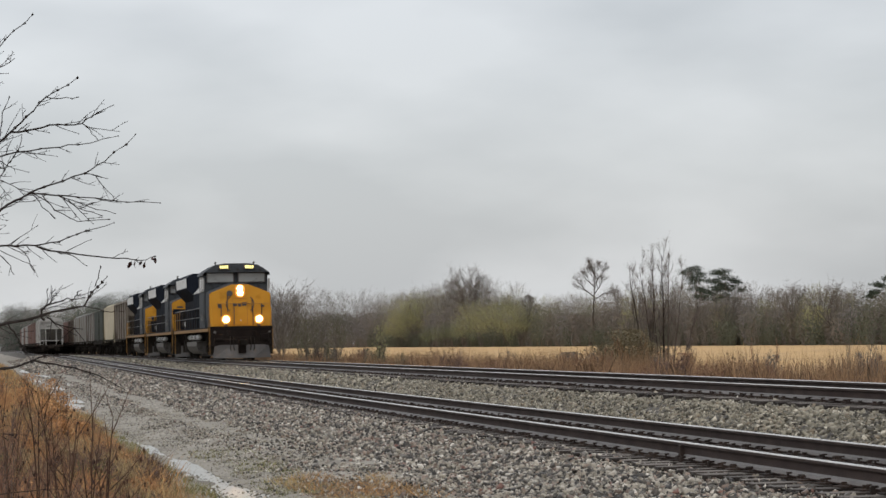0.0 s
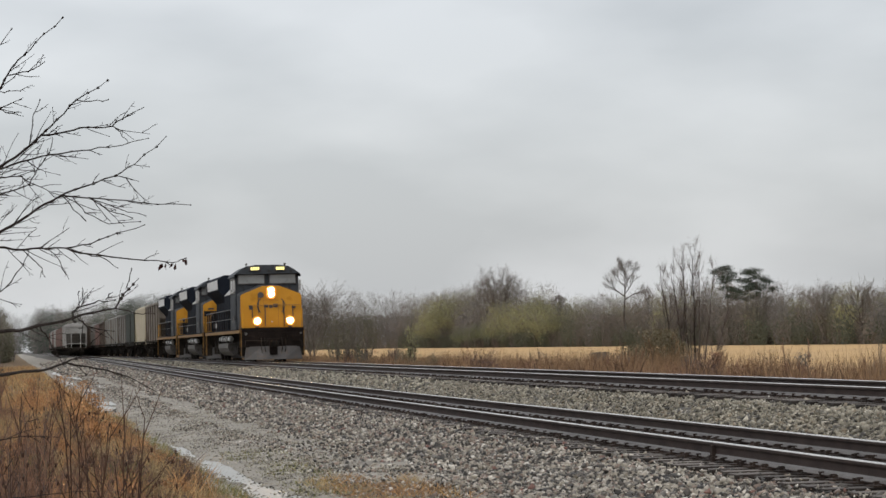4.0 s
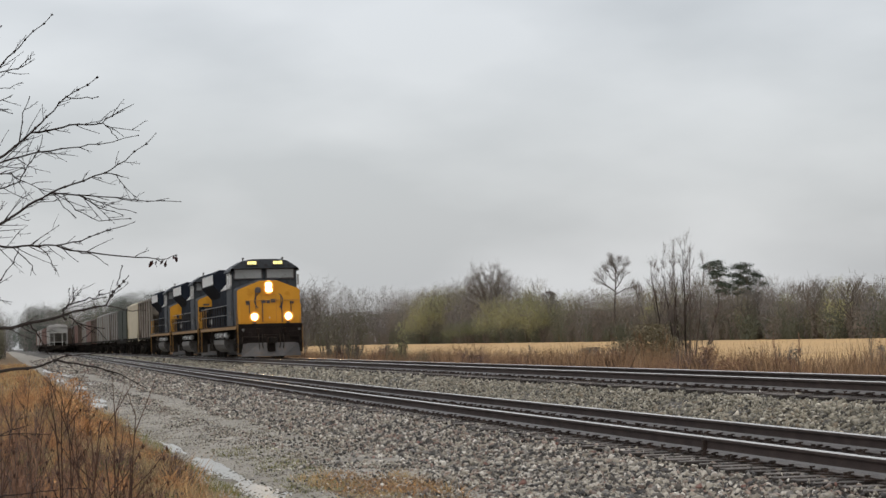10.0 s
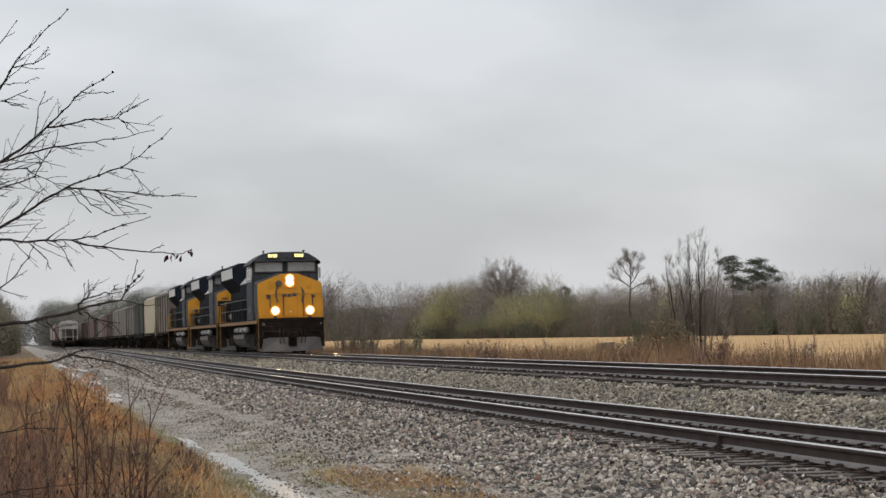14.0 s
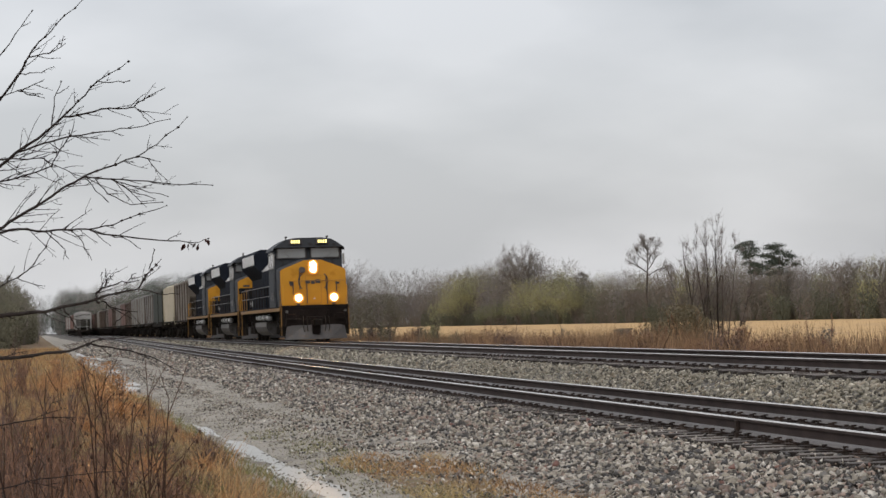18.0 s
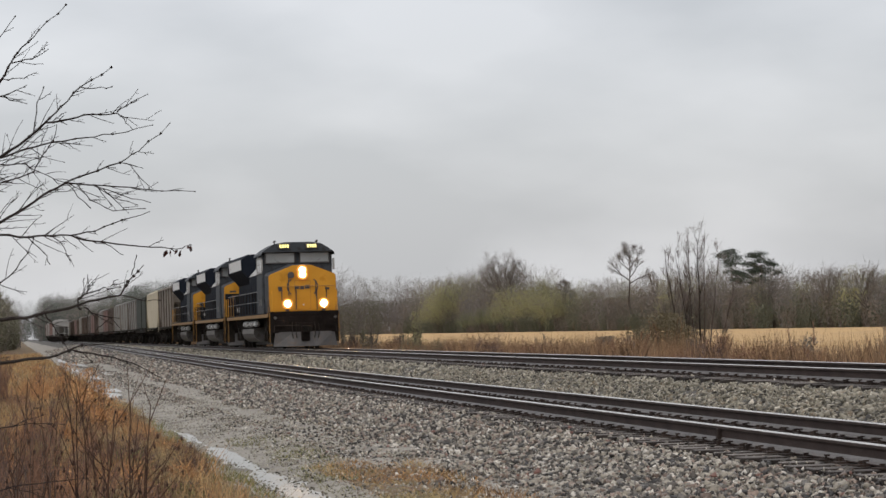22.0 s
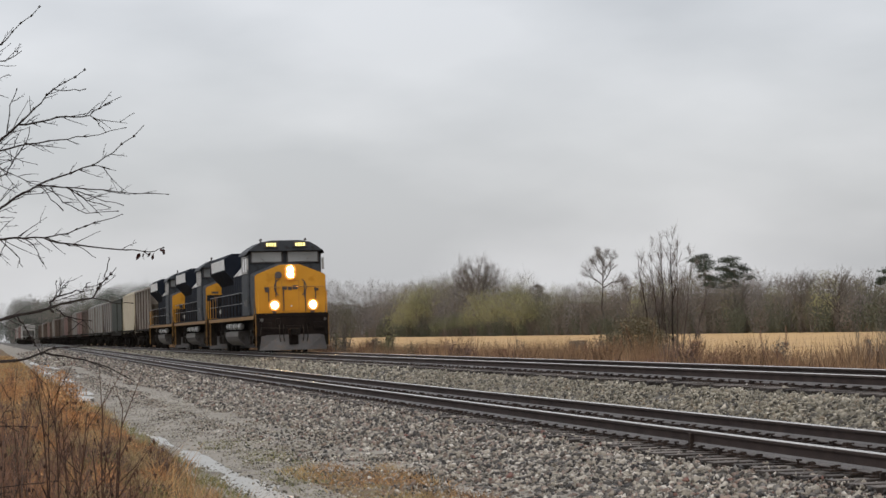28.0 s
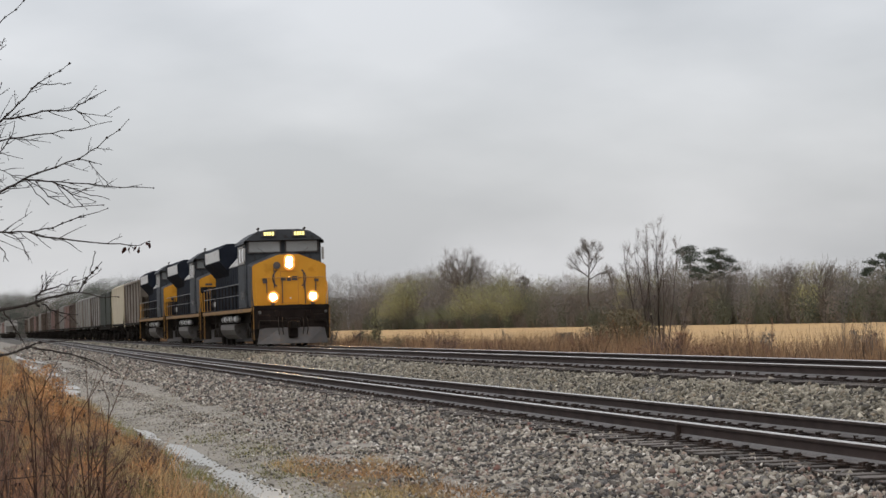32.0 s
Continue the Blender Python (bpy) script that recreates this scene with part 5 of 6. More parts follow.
def stem_clump(at, label, seed, stems):
    """A tall clump of nearly upright stems, each with branches that sweep upwards. A stem: foot across, head across, height, thickness."""
    rng, g = random.Random(seed), np.random.default_rng(seed)
    base = thing("tall_shrub", pose(*at), label, "shrub", "brush along the tracks")
    tips = []
    for i, (x0, x1, h, r) in enumerate(stems):
        r *= 1.2
        wood = Wood()
        y0, y1 = rng.uniform(-0.25, 0.25), rng.uniform(-0.8, 0.8)
        pts = []
        for k in range(11):
            w = k / 10
            bow = 1.25 * w ** 0.85
            pts.append(Vector((x0 + (x1 - x0) * bow + rng.uniform(-0.03, 0.03), y0 + (y1 - y0) * bow + rng.uniform(-0.03, 0.03), -0.2 + (h + 0.2) * w)))
        wood.limb(pts, r, r * 0.16, 7)
        for k in range(3, 11):
            for _ in range((0, 0, 0, 1, 2, 3, 3, 3, 2, 2, 2)[k]):
                a = rng.uniform(0, math.tau)
                up = (pts[k] - pts[k - 1]).normalized()
                d = (up + Vector((math.cos(a), math.sin(a), 0)) * rng.uniform(0.45, 0.95)).normalized()
                start = pts[k].lerp(pts[k - 1], rng.random())
                branching(wood, tips, start, d, h * rng.uniform(0.08, 0.19) * (1.3 - 0.08 * k), r * 0.17, 1, rng, 0.36, 0.42, (2, 2), 4)
        wood.done("stem", M["bark"] if i % 2 == 0 else M["stemwood"], base)
    b, t = np.array([x[0] for x in tips]), np.array([x[1] for x in tips])
    tri = [slivers(b, t, np.full(len(b), 0.011), g), slivers((b + t) / 2, (b + t) / 2 + (t - b) * 0.8 + g.normal(size=b.shape) * 0.12, np.full(len(b), 0.009), g)]
    tagged(tri_soup("crown", np.concatenate(tri), M["stemtwig"]), kind="stuff").parent = base


stem_clump((28.1, 93.5, -0.75), "tall clump of bare grey-brown stems beside the field", 51,
           [(0.0, 0.06, 5.8, 0.050), (0.10, 0.32, 5.5, 0.042), (-0.12, -0.2, 5.0, 0.036), (-0.40, -0.36, 5.5, 0.040), (-0.45, -1.25, 5.0, 0.040),
            (0.2, 0.75, 5.2, 0.034), (0.32, 1.15, 3.6, 0.024), (-0.5, -1.6, 4.2, 0.024), (-0.2, -0.75, 5.3, 0.030), (-0.3, -0.5, 2.6, 0.020), (0.1, 0.4, 2.3, 0.020), (-0.15, 0.1, 3.1, 0.024), (0.4, 0.9, 2.1, 0.018), (-0.5, -0.9, 2.4, 0.018)])
for i, (x, y, h, n, tone) in enumerate(((26.5, 93.0, 2.7, 5200, "drybrush"), (25.7, 94.0, 2.0, 4200, "drybrush"), (27.3, 93.4, 2.1, 2600, "drybrush"), (24.6, 95.5, 1.7, 2400, "brownwood"), (28.7, 92.5, 1.6, 700, "redtwig"))):
    stems_shrub((x, y, -0.55), h, "leafy brown-green brush at the foot of the clump" if tone == "drybrush" else "low brown brush beside the field", 52 + i + (100 if i > 2 else 0), 14, 0.5, 0.014, n, tone, low=0.75, leaf=1.1, crown="weed")
stems_shrub((17, 117.5, -0.25), 3.2, "thin dark sapling with olive leaves beside the track", 55, 5, 0.12, 0.02, 700, low=0.35)
stems_shrub((17, 111.5, -0.25), 2.6, "small brown sapling beside the track", 56, 5, 0.2, 0.02, 300, low=0.3)
stems_shrub((17, 99, -0.25), 2.8, "small leafy green sapling beside the track", 57, 7, 0.07, 0.015, 1000, "budgreen", low=0.22)
stems_shrub((18, 121, -0.25), 2.0, "low olive bush beside the track", 58, 8, 0.5, 0.02, 1400, low=0.5)
stems_shrub((18, 108, -0.25), 1.7, "low brown bush beside the track", 59, 8, 0.5, 0.02, 400, low=0.4)
stems_shrub((18.5, 132, -0.25), 2.6, "olive bush behind the train", 60, 9, 0.45, 0.02, 1500, low=0.5)
bare_tree((20, 155, -0.25), 6.9, "grey bare tree beside the main track", 61, 6, 0.15, 0.5, 0.022, "twig", 2, group="brush along the tracks", dome=9, lean=0.75, girth=0.6)
bare_tree((21, 165, -0.25), 6.4, "slim grey bare tree beside the main track", 62, 5, 0.15, 0.5, 0.022, "twig", 2, group="brush along the tracks", dome=8, lean=0.7, girth=0.6)
for i, (x, y, h) in enumerate(((24, 104, 1.6), (23, 86, 1.5), (22, 74, 1.3), (21.5, 61, 1.4), (23, 57, 1.5), (20.5, 52, 1.5))):
    stems_shrub((x, y, ground_z(x)), h, "low thorny brown bush among dry weeds", 70 + i, 9, 0.5, 0.012, 250, "brownwood", low=0.4, girth=0.012)

bank = random.Random(64)
for i in range(16):
    y = 44 + 4.6 * i + bank.uniform(-2, 2)
    x = bank.uniform(17.5, 22.5)
    stems_shrub((x, y, ground_z(x)), bank.uniform(1.0, 1.75), "leafless red-brown bush among dry weeds on the bank", 240 + i, 8, 0.45, 0.011, 0, girth=0.010, crown="redtwig")


def blades(name, x0, x1, y0, y1, count, height, width, mat, label, seed, patch=0.35, lean=0.35, keep=None):
    """Dry blades or stalks over a strip of ground, taller and thicker in patches."""
    g = np.random.default_rng(seed)
    y = y0 + (y1 - y0) * g.uniform(0, 1, count) ** 1.4
    x = g.uniform(x0, x1, count)
    if keep is not None:
        ok = keep(x, y, g)
        x, y = x[ok], y[ok]
    n = len(x)
    tall = np.array([0.5 + 0.5 * noise.noise((a * patch * 2, b * patch * 0.8, seed)) for a, b in zip(x, y)])
    ok = tall > g.uniform(0.0, 0.50, n)
    x, y, tall = x[ok], y[ok], tall[ok]
    n = len(x)
    z = np.array([ground_z(a) for a in x]) - 0.03
    b = np.stack([x, y, z], 1)
    h = height * (0.22 + 1.25 * tall) * g.uniform(0.45, 1.12, n)
    tip = b + np.stack([g.normal(size=n) * lean * h, g.normal(size=n) * lean * h, h], 1)
    ob = tri_soup(name, slivers(b, tip, width * g.uniform(0.5, 1.3, n), g), M[mat])
    return tagged(ob, label, "grass", kind="stuff")


blades("dry_weeds", 17.0, 24.5, 30, 300, 150000, 1.42, 0.020, "weed", "brown dry weeds along the far bank", 81, 0.3, 0.22)
blades("dry_weeds", 14.0, 17.2, 30, 330, 42000, 0.75, 0.03, "weed", "low brown weeds on the bank", 82, 0.4, 0.3)
blades("dry_grass", -7.0, 2.15, 12, 75, 75000, 0.40, 0.012, "straw", "orange-brown dry grass beside the path", 83, 0.55, 0.5)
blades("dry_grass", -9.0, 2.2, 75, 230, 26000, 0.38, 0.035, "straw", "orange-brown dry grass beside the path", 84, 0.2, 0.5)
blades("dry_grass", -9.0, 2.1, -12, 12, 26000, 0.40, 0.012, "straw", "orange-brown dry grass beside the path", 88, 0.55, 0.5)
blades("dry_grass", 3.35, 4.6, 15, 27.5, 7000, 0.14, 0.012, "straw", "low brown grass between path and ballast", 85, 0.8, 0.7)
blades("green_grass", 1.95, 2.5, 14, 60, 9000, 0.12, 0.012, "green", "thin green grass at the path's edge", 86, 0.9, 0.6)
blades("green_grass", 3.1, 4.0, 20, 36, 5000, 0.08, 0.012, "green", "thin green grass at the path's edge", 87, 0.9, 0.6)


def fence_post():
    base = thing("fence_post", pose(19, 47.7, ground_z(19)), "dark weathered timber fence post among weeds", "post")
    bm = bmesh.new()
    box(bm, -0.025, 0.025, -0.025, 0.025, -0.2, 1.16, 0.005)
    part("post", bm, M["bark"], base)


fence_post()
for i, (x, y, h) in enumerate(((20.0, 49.5, 1.9), (20.4, 51.5, 2.1), (19.6, 50.6, 1.7))):
    stems_shrub((x, y, ground_z(x)), h, "thin upright brown stems among dry weeds", 130 + i, 5, 0.15, 0.006, 0, girth=0.009)


# ---- the near bare tree and the tall stalks beside the camera ----
def near_tree():
    base = thing("bare_tree", pose(-1.15, 6.4, 0), "leafless dark-twigged tree reaching over the path", "tree")
    rng = random.Random(5)

    def place(u, v, dy=0.0):
        """A point of the tree in its own space, from its place across and up at six metres' distance."""
        return Vector((u + 1.15, -0.4 + dy, v))

    wood = Wood()
    wood.limb([(0, 0, -0.2), (0.03, 0.02, 0.9), (0.0, 0.0, 1.7), (-0.05, 0.03, 2.6), (-0.02, 0, 3.4)], 0.075, 0.03, 10)
    wood.done("trunk", M["bark"], base)
    def shoot(wood, start, d, length, r, rng, depth):
        """A thin twig that leaves its limb and bends back along it, with spurs and a bud."""
        turn = rng.choice((-1, 1)) * rng.uniform(0.3, 1.0)
        e = Vector((d.x * math.cos(turn) - d.z * math.sin(turn), d.y + rng.uniform(-0.35, 0.35), d.x * math.sin(turn) + d.z * math.cos(turn))).normalized()
        pts = [start]
        for _ in range(5):
            e = (e + d * 0.10 + Vector((rng.uniform(-0.10, 0.10), rng.uniform(-0.1, 0.1), rng.uniform(-0.10, 0.12)))).normalized()
            pts.append(pts[-1] + e * length / 5)
        wood.limb(pts, r, r * 0.45, 4)
        wood.limb([pts[-1], pts[-1] + e * 0.003], r * 0.9, r * 0.6, 4)
        for k in range(1, 5):
            if rng.random() < 0.4:
                f = (e + Vector((rng.uniform(-1.1, 1.1), rng.uniform(-0.8, 0.8), rng.uniform(-1.1, 1.1)))).normalized()
                wood.limb([pts[k], pts[k] + f * rng.uniform(0.004, 0.016)], r * 0.7, r * 0.45, 4)
            if depth and length > 0.06 and rng.random() < 0.2:
                shoot(wood, pts[k], e, length * rng.uniform(0.3, 0.6), r * 0.7, rng, depth - 1)

    # boughs: height of the root on the trunk, thickness and line of each limb; a root of 0 forks from a limb before it
    top = [
        (1.85, 0.0080, [(-0.10, 2.17), (-0.03, 2.265), (0.0, 2.315), (0.025, 2.35), (0.07, 2.395), (0.14, 2.46)]),
        (0, 0.0040, [(0.0, 2.31), (0.05, 2.32), (0.092, 2.345)]),
        (0, 0.0030, [(-0.03, 2.265), (0.0, 2.27), (0.03, 2.27)]),
        (1.95, 0.0045, [(-0.08, 2.31), (-0.035, 2.37), (0.01, 2.43)]),
        (1.75, 0.0035, [(-0.10, 2.20), (-0.03, 2.225), (0.03, 2.248)]),
        (0, 0.0030, [(-0.03, 2.223), (0.0, 2.212), (0.035, 2.205)]),
    ]
    upper = [
        (1.55, 0.0105, [(-0.10, 2.01), (-0.04, 2.06), (0.04, 2.115), (0.08, 2.15), (0.12, 2.19), (0.17, 2.24), (0.25, 2.29)]),
        (0, 0.0035, [(0.17, 2.24), (0.21, 2.237), (0.25, 2.24)]),
        (0, 0.0060, [(0.08, 2.15), (0.14, 2.158), (0.20, 2.17), (0.26, 2.172), (0.30, 2.20), (0.34, 2.22)]),
        (0, 0.0030, [(0.26, 2.172), (0.28, 2.158), (0.30, 2.13)]),
        (0, 0.0060, [(-0.04, 2.06), (0.03, 2.083), (0.10, 2.10), (0.18, 2.11), (0.25, 2.118), (0.35, 2.14)]),
        (0, 0.0032, [(0.05, 2.125), (0.06, 2.20), (0.078, 2.24)]),
    ]
    middle = [
        (1.45, 0.0105, [(-0.10, 1.865), (-0.04, 1.90), (0.03, 1.94), (0.09, 1.98), (0.13, 2.0), (0.18, 2.02), (0.27, 2.05), (0.32, 2.08), (0.40, 2.15)]),
        (0, 0.0050, [(0.13, 2.0), (0.22, 1.992), (0.33, 1.98), (0.46, 1.972)]),
        (0, 0.0032, [(0.13, 2.0), (0.16, 1.962), (0.19, 1.935)]),
        (0, 0.0032, [(0.20, 1.995), (0.25, 1.96), (0.31, 1.94)]),
        (0, 0.0030, [(0.27, 2.05), (0.31, 2.04)]),
        (0, 0.0034, [(0.16, 1.995), (0.19, 1.955), (0.25, 1.925), (0.33, 1.93)]),
        (0, 0.0032, [(0.20, 1.995), (0.25, 1.975), (0.30, 1.955), (0.345, 1.945)]),
        (1.60, 0.0055, [(-0.10, 1.99), (-0.04, 2.0), (0.0, 2.012), (0.05, 2.03), (0.07, 2.07), (0.10, 2.11), (0.11, 2.15)]),
        (1.62, 0.0050, [(-0.10, 2.05), (-0.04, 2.05), (0.03, 2.05), (0.06, 2.03), (0.13, 2.0)]),
    ]
    lower = [
        (1.40, 0.0085, [(-0.10, 1.86), (-0.04, 1.868), (0.03, 1.86), (0.09, 1.862), (0.14, 1.863), (0.20, 1.872), (0.27, 1.90), (0.34, 1.92)]),
        (0, 0.0055, [(0.14, 1.863), (0.19, 1.848), (0.29, 1.834), (0.37, 1.828), (0.41, 1.822), (0.445, 1.832)]),
        (0, 0.0030, [(0.19, 1.848), (0.24, 1.833), (0.27, 1.81)]),
        (0, 0.0032, [(0.03, 1.86), (0.07, 1.82), (0.085, 1.79)]),
        (0, 0.0030, [(0.09, 1.862), (0.12, 1.835), (0.135, 1.80)]),
        (1.40, 0.0045, [(-0.09, 1.72), (-0.02, 1.76), (0.03, 1.82), (0.045, 1.86)]),
    ]
    low = [
        (1.30, 0.0145, [(-0.10, 1.645), (-0.04, 1.65), (0.02, 1.653), (0.10, 1.67), (0.18, 1.692), (0.26, 1.705), (0.28, 1.74), (0.32, 1.78)]),
        (0, 0.0035, [(0.26, 1.705), (0.31, 1.692), (0.36, 1.69)]),
        (0, 0.0060, [(0.161, 1.672), (0.152, 1.684), (0.155, 1.70), (0.176, 1.712), (0.219, 1.727), (0.234, 1.722), (0.26, 1.727)]),
        (0, 0.0030, [(0.17, 1.711), (0.168, 1.734), (0.169, 1.749)]),
        (0, 0.0028, [(0.175, 1.715), (0.185, 1.734), (0.197, 1.74)]),
        (0, 0.0030, [(0.231, 1.722), (0.243, 1.734), (0.255, 1.746)]),
        (0, 0.0032, [(0.29, 1.757), (0.299, 1.788), (0.303, 1.808)]),
        (0, 0.0045, [(0.166, 1.678), (0.20, 1.658), (0.255, 1.647)]),
        (0, 0.0042, [(0.07, 1.662), (0.089, 1.632), (0.101, 1.61), (0.112, 1.588)]),
        (0, 0.0030, [(0.195, 1.617), (0.209, 1.627), (0.233, 1.648)]),
        (1.20, 0.0140, [(-0.10, 1.54), (-0.05, 1.54), (0.06, 1.55), (0.11, 1.562), (0.16, 1.58), (0.27, 1.583)]),
        (0, 0.0065, [(0.13, 1.57), (0.21, 1.552), (0.29, 1.53), (0.36, 1.49)]),
        (1.10, 0.0045, [(-0.09, 1.37), (0.02, 1.385), (0.11, 1.38)]),
        (1.05, 0.0045, [(-0.09, 1.21), (0.0, 1.23), (0.08, 1.236), (0.20, 1.24)]),
    ]
    for bough, lift, twiggy in ((top, 0.02, 0.25), (upper, -0.04, 0.85), (middle, 0.03, 1.1), (lower, 0.01, 0.6), (low, -0.02, 0.40)):
        for root, r, line in bough:
            wood = Wood()
            pts = [place(u, v, lift) for u, v in line]
            fine = [pts[0]]
            for a, b in zip(pts, pts[1:]):
                for k in (1, 2, 3):
                    w = 0.003 if k < 3 else 0.0
                    fine.append(a.lerp(b, k / 3) + Vector((rng.uniform(-w, w), rng.uniform(-w, w), rng.uniform(-w, w))))
            if root:
                fine = [Vector((0.02, 0.0, root)), Vector((0.02, 0, root)).lerp(fine[0], 0.6) + Vector((0, 0, 0.03))] + fine
            wood.limb(fine, r * 0.48, 0.0009, 6)
            wood.limb([fine[-1], fine[-1].lerp(fine[-2], -0.06), fine[-1].lerp(fine[-2], -0.1)], 0.0018, 0.0012, 5)
            n0 = 3 if root else 1
            for k in range(n0, len(fine)):
                w = (k - n0) / max(1, len(fine) - n0)
                d = (fine[k] - fine[k - 1]).normalized()
                if rng.random() < 0.4:
                    wood.limb([fine[k] - d * 0.003, fine[k], fine[k] + d * 0.003], r * 0.48 * (1 - 0.6 * w) + 0.0006, r * 0.30 + 0.0006, 6)
                for _ in range(2):
                    if w < 0.85 and rng.random() < twiggy * (0.66 - 0.4 * w) * (1.0 if r > 0.0036 else 0.3):
                        start = fine[k].lerp(fine[k - 1], rng.uniform(0, 1))
                        shoot(wood, start, d, rng.uniform(0.015, 0.11) * (1.1 - 0.75 * w), 0.00125 - 0.0003 * w, rng, 1)
            wood.done("branch", M["bark"], base)
    for k, (u, v, s) in enumerate(((0.385, 1.818, 1.0), (0.413, 1.818, 0.9), (0.437, 1.828, 0.8))):
        for j in range(2):
            bm = bmesh.new()
            a = [bm.verts.new(p) for p in ((0, 0, 0), (0.007, 0.002, -0.009), (0.004, 0.005, -0.020), (0, 0.001, -0.027), (-0.005, -0.003, -0.019), (-0.006, 0.002, -0.008))]
            c = bm.verts.new((0, 0.006, -0.013))
            for i in range(6):
                bm.faces.new((a[i], a[(i + 1) % 6], c))
            bmesh.ops.solidify(bm, geom=bm.faces[:], thickness=0.0006)
            ob = part("leaf", bm, M["leaf"], base, "curled dead red-brown leaf" if k == 0 and j == 0 else "")
            ob.matrix_basis = Matrix.Translation(place(u + 0.008 * j, v + 0.002, 0.01)) @ Euler((0.2, 0.5 * (-1) ** j + 0.3 * k, 0.9 * j + k)).to_matrix().to_4x4() @ Matrix.Scale(s * 0.82, 4)


near_tree()


def tall_weed(height, seed):
    rng = random.Random(seed)
    base = thing("tall_weed", pose(0, 0, 0), "dead brown weed stalk standing in dry grass", "weed", "tall dead weeds beside the path")
    wood = Wood()
    pts, d = [Vector((0, 0, -0.03))], Vector((rng.uniform(-0.10, 0.10), rng.uniform(-0.1, 0.1), 1)).normalized()
    for k in range(8):
        d = (d + Vector((rng.uniform(-0.05, 0.05), rng.uniform(-0.05, 0.05), 0))).normalized()
        pts.append(pts[-1] + d * height / 8)
    wood.limb(pts, 0.0066, 0.0018, 5)
    wood.done("stem", M["stalk"], base)
    wood = Wood()
    for k in range(3, 9):
        for _ in range(rng.choice((1, 1, 2, 3))):
            e = (d * rng.uniform(0.7, 1.6) + Vector((rng.uniform(-1, 1), rng.uniform(-1, 1), 0.2))).normalized()
            a = pts[k] - d * rng.uniform(0, height / 8)
            ln = height * rng.uniform(0.05, 0.18)
            b = a + e * ln
            wood.limb([a, a + e * ln * 0.5 + Vector((0, 0, 0.004)), b + Vector((0, 0, 0.02))], 0.0020, 0.0009, 4)
            if rng.random() < 0.5:
                wood.limb([b, b + Vector((0, 0, 0.006)), b + Vector((0.002, 0, 0.014))], 0.0028, 0.0045, 5)
    tagged(wood.done("branching", M["stalk"], base), kind="stuff")
    return base


def tall_weeds():
    rng = random.Random(9)
    kinds = [tall_weed(h, s) for h, s in ((1.38, 1), (1.28, 2), (1.12, 3), (1.42, 4), (0.98, 5))]
    spots = []
    for i in range(16):
        y = rng.uniform(6.8, 11.5)
        spots.append((y * rng.uniform(-0.015, 0.062), y))
    for i in range(12):
        y = rng.uniform(9, 20)
        spots.append((y * rng.uniform(-0.02, 0.045), y))
    for i in range(14):
        y = rng.uniform(7.6, 10.0)
        spots.append((y * rng.uniform(0.016, 0.058), y))
    for i, (x, y) in enumerate(spots):
        k = rng.choice((0, 1, 2, 3, 4)) if x / y < 0.045 else rng.choice((2, 4, 4))
        m = pose(x, y, ground_z(x), rng.uniform(-5, 5), rng.uniform(-6, 6), rng.uniform(0, 360))
        if i < 5:
            kinds[i].matrix_basis = m
        else:
            copy_thing(kinds[k], m)


tall_weeds()
for i, (x, y, h) in enumerate(((0.02, 8.6, 1.38), (-0.05, 9.5, 1.42), (0.16, 10.5, 1.22), (0.28, 12.5, 1.1), (0.05, 12, 1.35), (0.45, 14.5, 0.95), (0.2, 16, 1.2), (-0.1, 14, 1.4), (0.62, 19, 0.9))):
    stems_shrub((x, y, 0.0), h, "leafless red-brown bush in dry grass beside the path", 110 + i, 6, 0.35, 0.0024, 0, girth=0.0036, crown="redtwig")

thicket = random.Random(31)
for i in range(9):
    y = thicket.uniform(8.2, 14.5)
    x = y * thicket.uniform(-0.022, 0.045)
    stems_shrub((x, y, 0.0), 1.62 - y * 0.0755 + thicket.uniform(0.0, 0.30) * (1 - 10 * max(0.0, x / y - 0.015)), "tangled dark red-brown bush in dry grass beside the path", 210 + i, 18, 0.8, 0.0045, 0, girth=0.0045, crown="darktwig" if i % 3 == 0 else "redtwig")


blades("dry_grass", -1.0, 2.0, 14, 40, 16000, 0.34, 0.008, "tanleaf", "pale tan dry grass beside the path", 188, 0.9, 0.7)
edge = random.Random(88)
for i in range(7):
    y = edge.uniform(9, 15)
    stems_shrub((y * edge.uniform(-0.014, 0.006), y, 0.0), edge.uniform(1.25, 1.65), "tall brown leafless bush in dry grass beside the path", 310 + i, 9, 0.45, 0.0042, 0, girth=0.0045, crown="redtwig" if i % 3 else "darktwig")


def left_brush():
    """Brush and bushes in the dry grass beside the path, farther off."""
    rng = random.Random(77)
    for i in range(9):
        y = rng.uniform(26, 78)
        x = y * rng.uniform(-0.03, 0.012)
        stems_shrub((x, y, ground_z(x)), rng.uniform(0.8, 1.4), "leafless brown bush in the dry grass beside the path", 140 + i, 8, 0.6, 0.006, 0, "redtwig", low=0.5, girth=0.007, crown="redtwig")
    for i, (x, y, h) in enumerate(((1.55, 46, 0.8), (1.2, 44, 0.7), (1.75, 60, 0.9), (1.3, 64, 1.0), (0.9, 52, 0.8), (1.6, 38, 0.42), (1.25, 36.5, 0.5), (0.5, 66, 0.9))):
        stems_shrub((x, y, ground_z(x)), h, "low bush with orange dead leaves at the path's edge", 160 + i, 8, 0.6, 0.006, 520, "rustleaf", low=0.7, girth=0.006, leaf=0.6, crown="redtwig")


left_brush()


